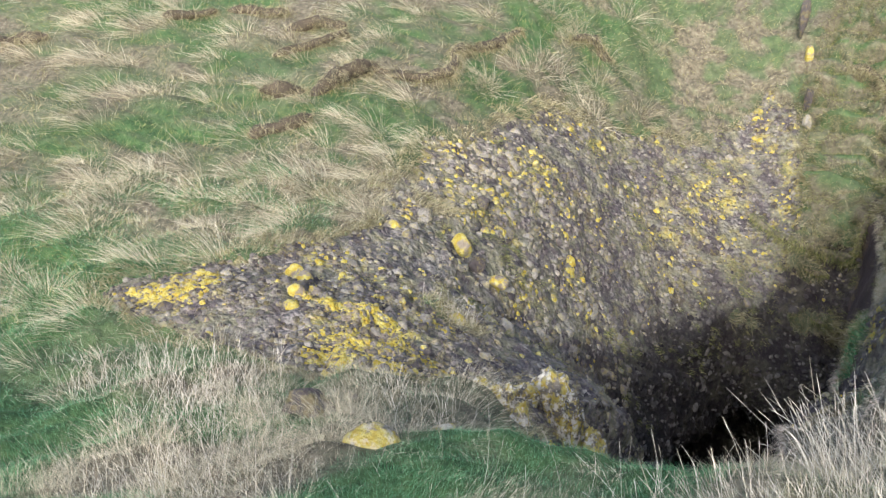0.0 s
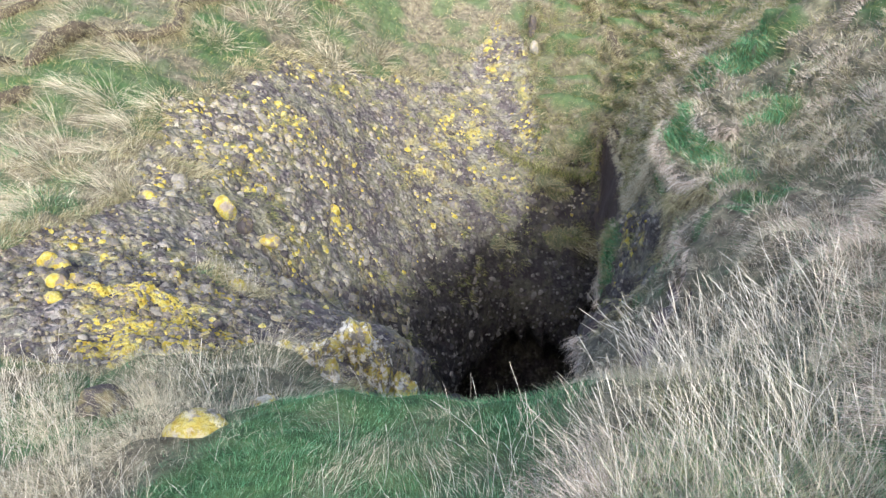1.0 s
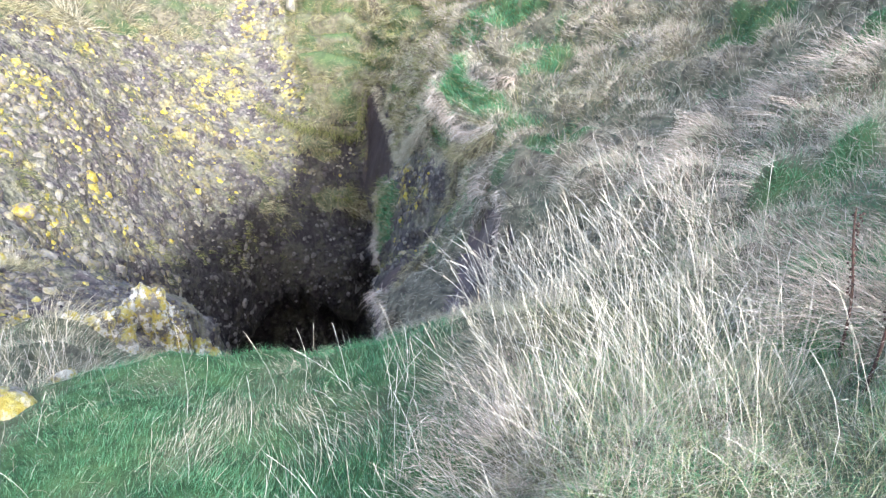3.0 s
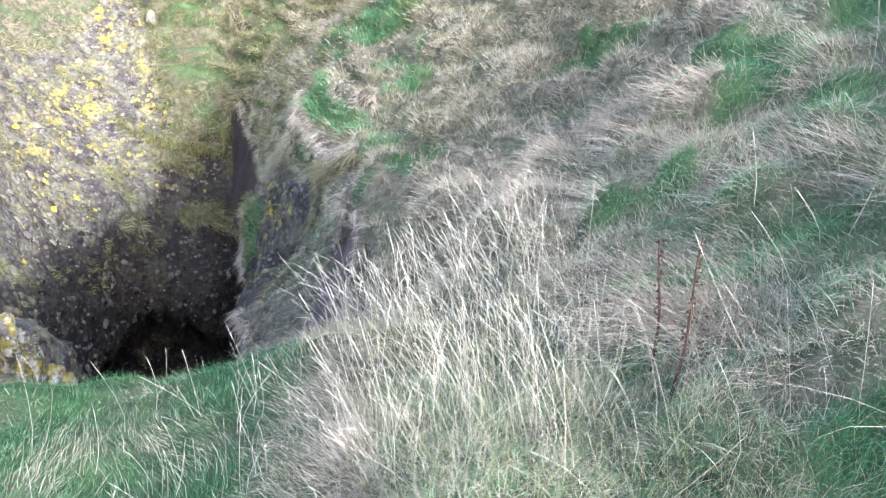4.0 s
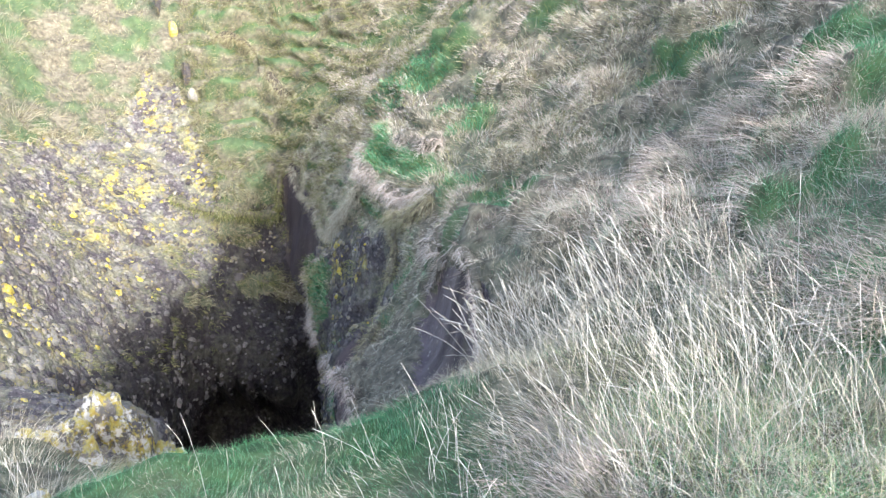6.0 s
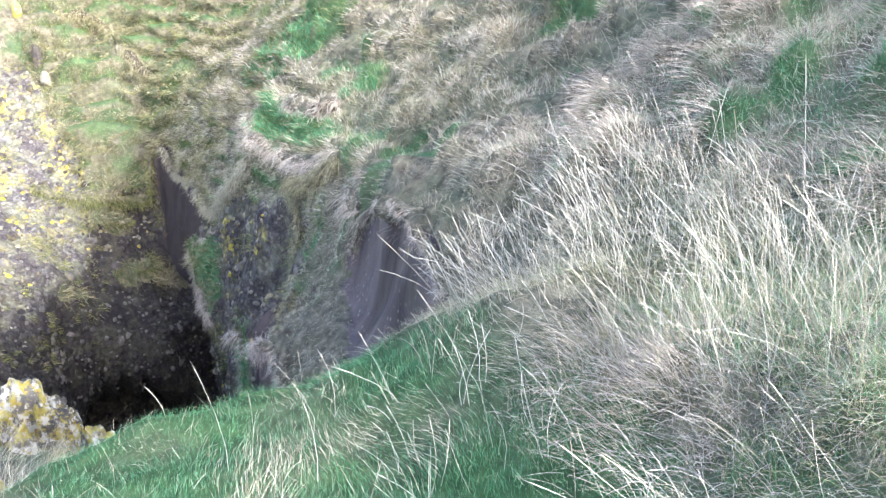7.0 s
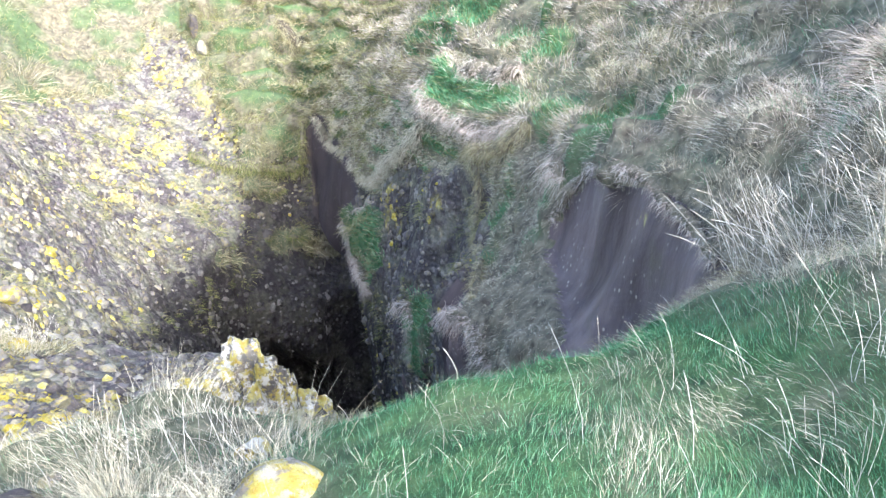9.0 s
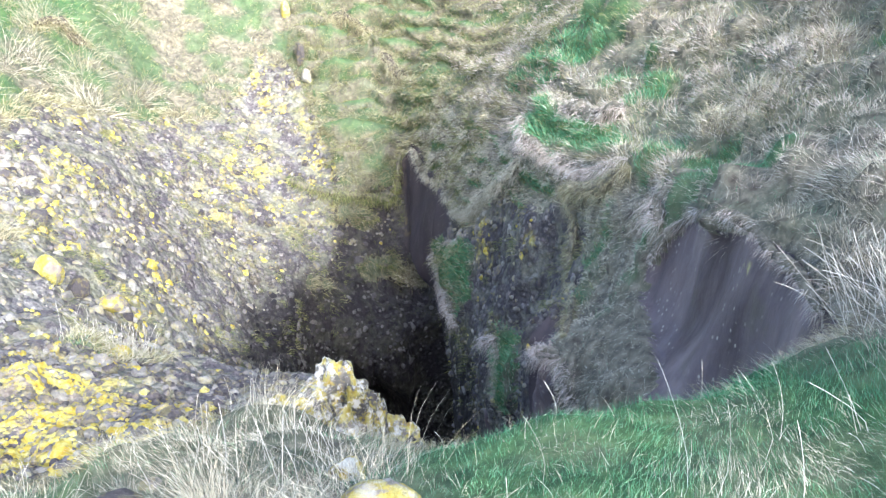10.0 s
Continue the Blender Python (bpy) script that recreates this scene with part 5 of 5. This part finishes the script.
# ---- banks where the turf has torn and slipped ----
def turf_lip(points, thick, hang, mat, label, each=650, seed=0, core=None):
    """A roll of sod along the edge of the rock, with dead grass that hangs from it."""
    rng = np.random.default_rng(seed)
    at = [int(np.argmin(((MID - np.array(q)) ** 2).sum(1))) for q in points]
    pts, nor = np.array(points, float), Q_NORMAL[at]
    along = np.r_[0, np.cumsum(np.linalg.norm(np.diff(pts, axis=0), axis=1))]
    s = np.linspace(0, along[-1], max(6, int(along[-1] / 0.08)))
    c = np.stack([np.interp(s, along, pts[:, k]) for k in range(3)], -1)
    n = np.stack([np.interp(s, along, nor[:, k]) for k in range(3)], -1)
    n /= np.maximum(np.linalg.norm(n, axis=1, keepdims=True), 1e-6)
    sway = np.stack([fbm(s * 1.8, s * 0 + 3.0 * k, 0.0, 2, seed + k) - 0.5 for k in range(3)], -1)
    c = c + (sway * 1.6 + n * 0.3) * thick
    r = 0.7 * thick * (0.35 + 1.2 * fbm(s * 2.1, s * 0 + seed, 0.0, 3, seed)) * np.minimum(1, np.minimum(s, s[-1] - s) / 0.2 + 0.3)
    tang = np.gradient(c, axis=0)
    tang /= np.maximum(np.linalg.norm(tang, axis=1, keepdims=True), 1e-6)
    side = np.cross(tang, n)
    ring = 9
    ang = np.arange(ring) * 2 * math.pi / ring
    v = c[:, None] + (n[:, None] * np.cos(ang)[None, :, None] + side[:, None] * np.sin(ang)[None, :, None]) * (r[:, None] * (0.8 + 0.4 * rng.random((len(s), ring))))[..., None]
    faces = [(i * ring + j, i * ring + (j + 1) % ring, (i + 1) * ring + (j + 1) % ring, (i + 1) * ring + j) for i in range(len(s) - 1) for j in range(ring)]
    me = bpy.data.meshes.new("sod")
    me.from_pydata(v.reshape(-1, 3).tolist(), [], faces)
    me.polygons.foreach_set("use_smooth", np.ones(len(me.polygons), bool))
    me.materials.append(core or TURF)
    bank = tagged(new("turf_lip"), label, "turf edge", "shaggy turf edges")
    sod = new("soil_face" if core else "sod", me)
    sod.parent = bank
    count = int(each * along[-1])
    i, j = rng.integers(0, len(s), count), rng.integers(0, ring, count)
    roots = v[i, j] * 0.7 + c[i] * 0.3
    out = np.stack([n[i, 0], n[i, 1], 0 * n[i, 0]], -1)
    lean = out * 0.7 + (v[i, j] - c[i]) / np.maximum(r[i], 1e-3)[:, None] * 0.6 + rng.normal(size=(count, 3)) * 0.45 + np.array([0, 0, -0.1])
    fringe = blades("hanging_grass", roots, lean, hang * (0.4 + 0.8 * rng.random(count)), (0.0035 + 0.0035 * rng.random(count)) * max(0.24, c[:, 1].mean() / 13), mat, "", rng, 1.2, category="", fall=2.2)
    fringe.parent = bank
    return bank


LIPS = [
    # edge, thickness, length of the fringe, blades, label
    ([(-4.42, 22.84, -6.43), (-3.90, 22.42, -6.57), (-3.26, 22.08, -6.65), (-2.63, 22.3, -6.83), (-2.10, 22.35, -6.80)], 0.15, 0.34, OLIVE, "olive lip of sod overhanging the dark rock"),
    ([(-2.05, 22.35, -6.75), (-1.95, 22.33, -6.20), (-1.95, 22.6, -5.81)], 0.10, 0.20, OLIVE, "olive edge of sod beside the rock column"),
    ([(-1.70, 21.99, -5.70), (-1.46, 21.4, -6.1), (-1.25, 19.9, -6.0), (-1.10, 18.44, -6.1), (-0.96, 17.05, -5.75)], 0.09, 0.22, DRY, "shaggy dead grass hanging beside the rock column"),
    ([(-1.47, 19.22, -7.22), (-1.40, 18.6, -7.5), (-1.38, 17.6, -7.5), (-1.36, 16.3, -7.55)], 0.10, 0.26, DEAD, "pale fringe under a green turf shelf"),
    ([(-1.42, 19.2, -7.1), (-1.25, 18.3, -6.75), (-1.1, 17.0, -6.2)], 0.07, 0.16, DEAD, "pale fringe at the back of a turf shelf"),
    ([(-0.50, 14.75, -3.75), (-0.52, 14.03, -3.85), (-0.38, 13.24, -3.95), (-0.12, 12.33, -3.85), (0.13, 11.26, -3.55)], 0.10, 0.26, DEAD, "pale overhanging lip of a green ledge"),
    ([(-0.01, 14.04, -3.45), (0.15, 13.12, -3.38), (0.40, 12.42, -3.22)], 0.17, 0.26, DEAD, "slumped roll of brown dead turf"),
    ([(-0.30, 12.71, -4.16), (-0.29, 11.94, -4.45), (-0.45, 11.6, -4.9), (-0.70, 10.4, -4.78), (-0.98, 9.5, -4.75)], 0.06, 0.18, TAWNY, "dead grass hanging down beside pebbly rock"),
    ([(-0.93, 17.04, -5.70), (-0.80, 15.84, -5.05), (-0.67, 14.89, -4.66), (-0.54, 14.17, -4.16)], 0.10, 0.24, DRY, "shaggy grass edge above lichened rock"),
    ([(-1.22, 13.5, -6.60), (-1.14, 13.05, -6.42), (-1.10, 12.75, -6.62), (-1.14, 12.6, -6.95)], 0.09, 0.24, DEAD, "pale grass fringe on a rock nose"),
    ([(-1.15, 10.06, -5.15), (-1.14, 9.4, -4.85), (-1.08, 8.95, -4.88), (-1.02, 8.69, -5.05)], 0.10, 0.26, DEAD, "grass fringe over a short rock nose"),
    ([(-0.30, 9.21, -3.96), (-0.20, 9.06, -3.66), (-0.10, 8.65, -3.36), (-0.18, 7.74, -3.10), (-0.20, 7.09, -3.04), (-0.27, 6.37, -3.05), (-0.40, 5.83, -3.04)], 0.05, 0.12, DEAD, "thin dead grass round the edge of a smooth rock face"),
    ([(0.04, 9.63, -3.30), (-0.02, 9.7, -3.48), (-0.14, 9.25, -3.52)], 0.13, 0.32, DEAD, "brown shaggy turf edge beside a green patch"),
    ([(-0.32, 12.58, -4.2), (-0.18, 11.48, -3.86), (0.04, 10.97, -3.58)], 0.09, 0.26, TAWNY, "hanging dead grass on the gully's side"),
    ([(-3.35, 21.95, -7.0), (-2.91, 21.9, -7.16), (-2.6, 22.1, -7.25)], 0.07, 0.15, OLIVE, "olive tuft clinging to dark rock"),
    ([(-3.13, 21.2, -8.12), (-2.95, 21.3, -8.05)], 0.09, 0.16, OLIVE, "olive tuft clinging to dark rock"),
    ([(-2.6, 21.4, -8.1), (-2.3, 21.45, -8.16)], 0.08, 0.15, OLIVE, "olive tuft clinging to dark rock"),
]
for k, lip_row in enumerate(LIPS):
    turf_lip(*lip_row, seed=800 + k)

BANKS = [
    # edge in plan, height, label
    ([(-11.3, 14.4), (-11.25, 15.0), (-11.15, 15.9), (-10.7, 16.6), (-10.0, 17.4)], 0.32, "torn turf edge over dark soil on the hillside"),
    ([(-10.1, 17.6), (-10.5, 18.4), (-10.6, 19.2), (-10.4, 20.4), (-10.5, 21.6)], 0.26, "torn turf edge on the upper hillside"),
    ([(-11.95, 13.6), (-11.75, 14.1), (-11.6, 14.5)], 0.32, "short slumped clump of torn turf"),
    ([(-11.0, 12.4), (-10.85, 12.9), (-10.6, 13.5)], 0.32, "short slumped clump of torn turf"),
    ([(-13.3, 15.6), (-13.0, 16.5), (-12.7, 17.6)], 0.26, "torn turf edge on the upper hillside"),
    ([(-19.3, 13.0), (-18.8, 13.6), (-18.2, 14.0)], 0.34, "torn turf edge on the upper hillside"),
    ([(-15.7, 17.0), (-15.2, 17.4), (-14.6, 17.7)], 0.3, "short slumped clump of torn turf"),
    ([(-13.9, 17.0), (-13.5, 17.5), (-13.0, 17.9)], 0.3, "short slumped clump of torn turf"),
    ([(-9.7, 23.0), (-9.3, 23.5), (-8.8, 23.8)], 0.28, "torn turf edge on the upper hillside"),
    ([(-16.8, 15.9), (-16.3, 16.4), (-15.9, 16.7)], 0.28, "short slumped clump of torn turf"),
    ([(-3.5, 26.9), (-3.0, 26.7), (-2.4, 26.2)], 0.26, "overhanging sod on the steep grassy wall"),
    ([(-2.2, 25.4), (-1.7, 24.9), (-1.2, 24.3)], 0.28, "slipped roll of dead turf"),
]
for k, (edge, height, label) in enumerate(BANKS):
    rim_points = [(x, y, ground_z(x, y) + 0.02) for x, y in edge]
    turf_lip(rim_points, 0.55 * height, 1.2 * height, TAWNY, label, 700, seed=860 + k, core=SOIL)
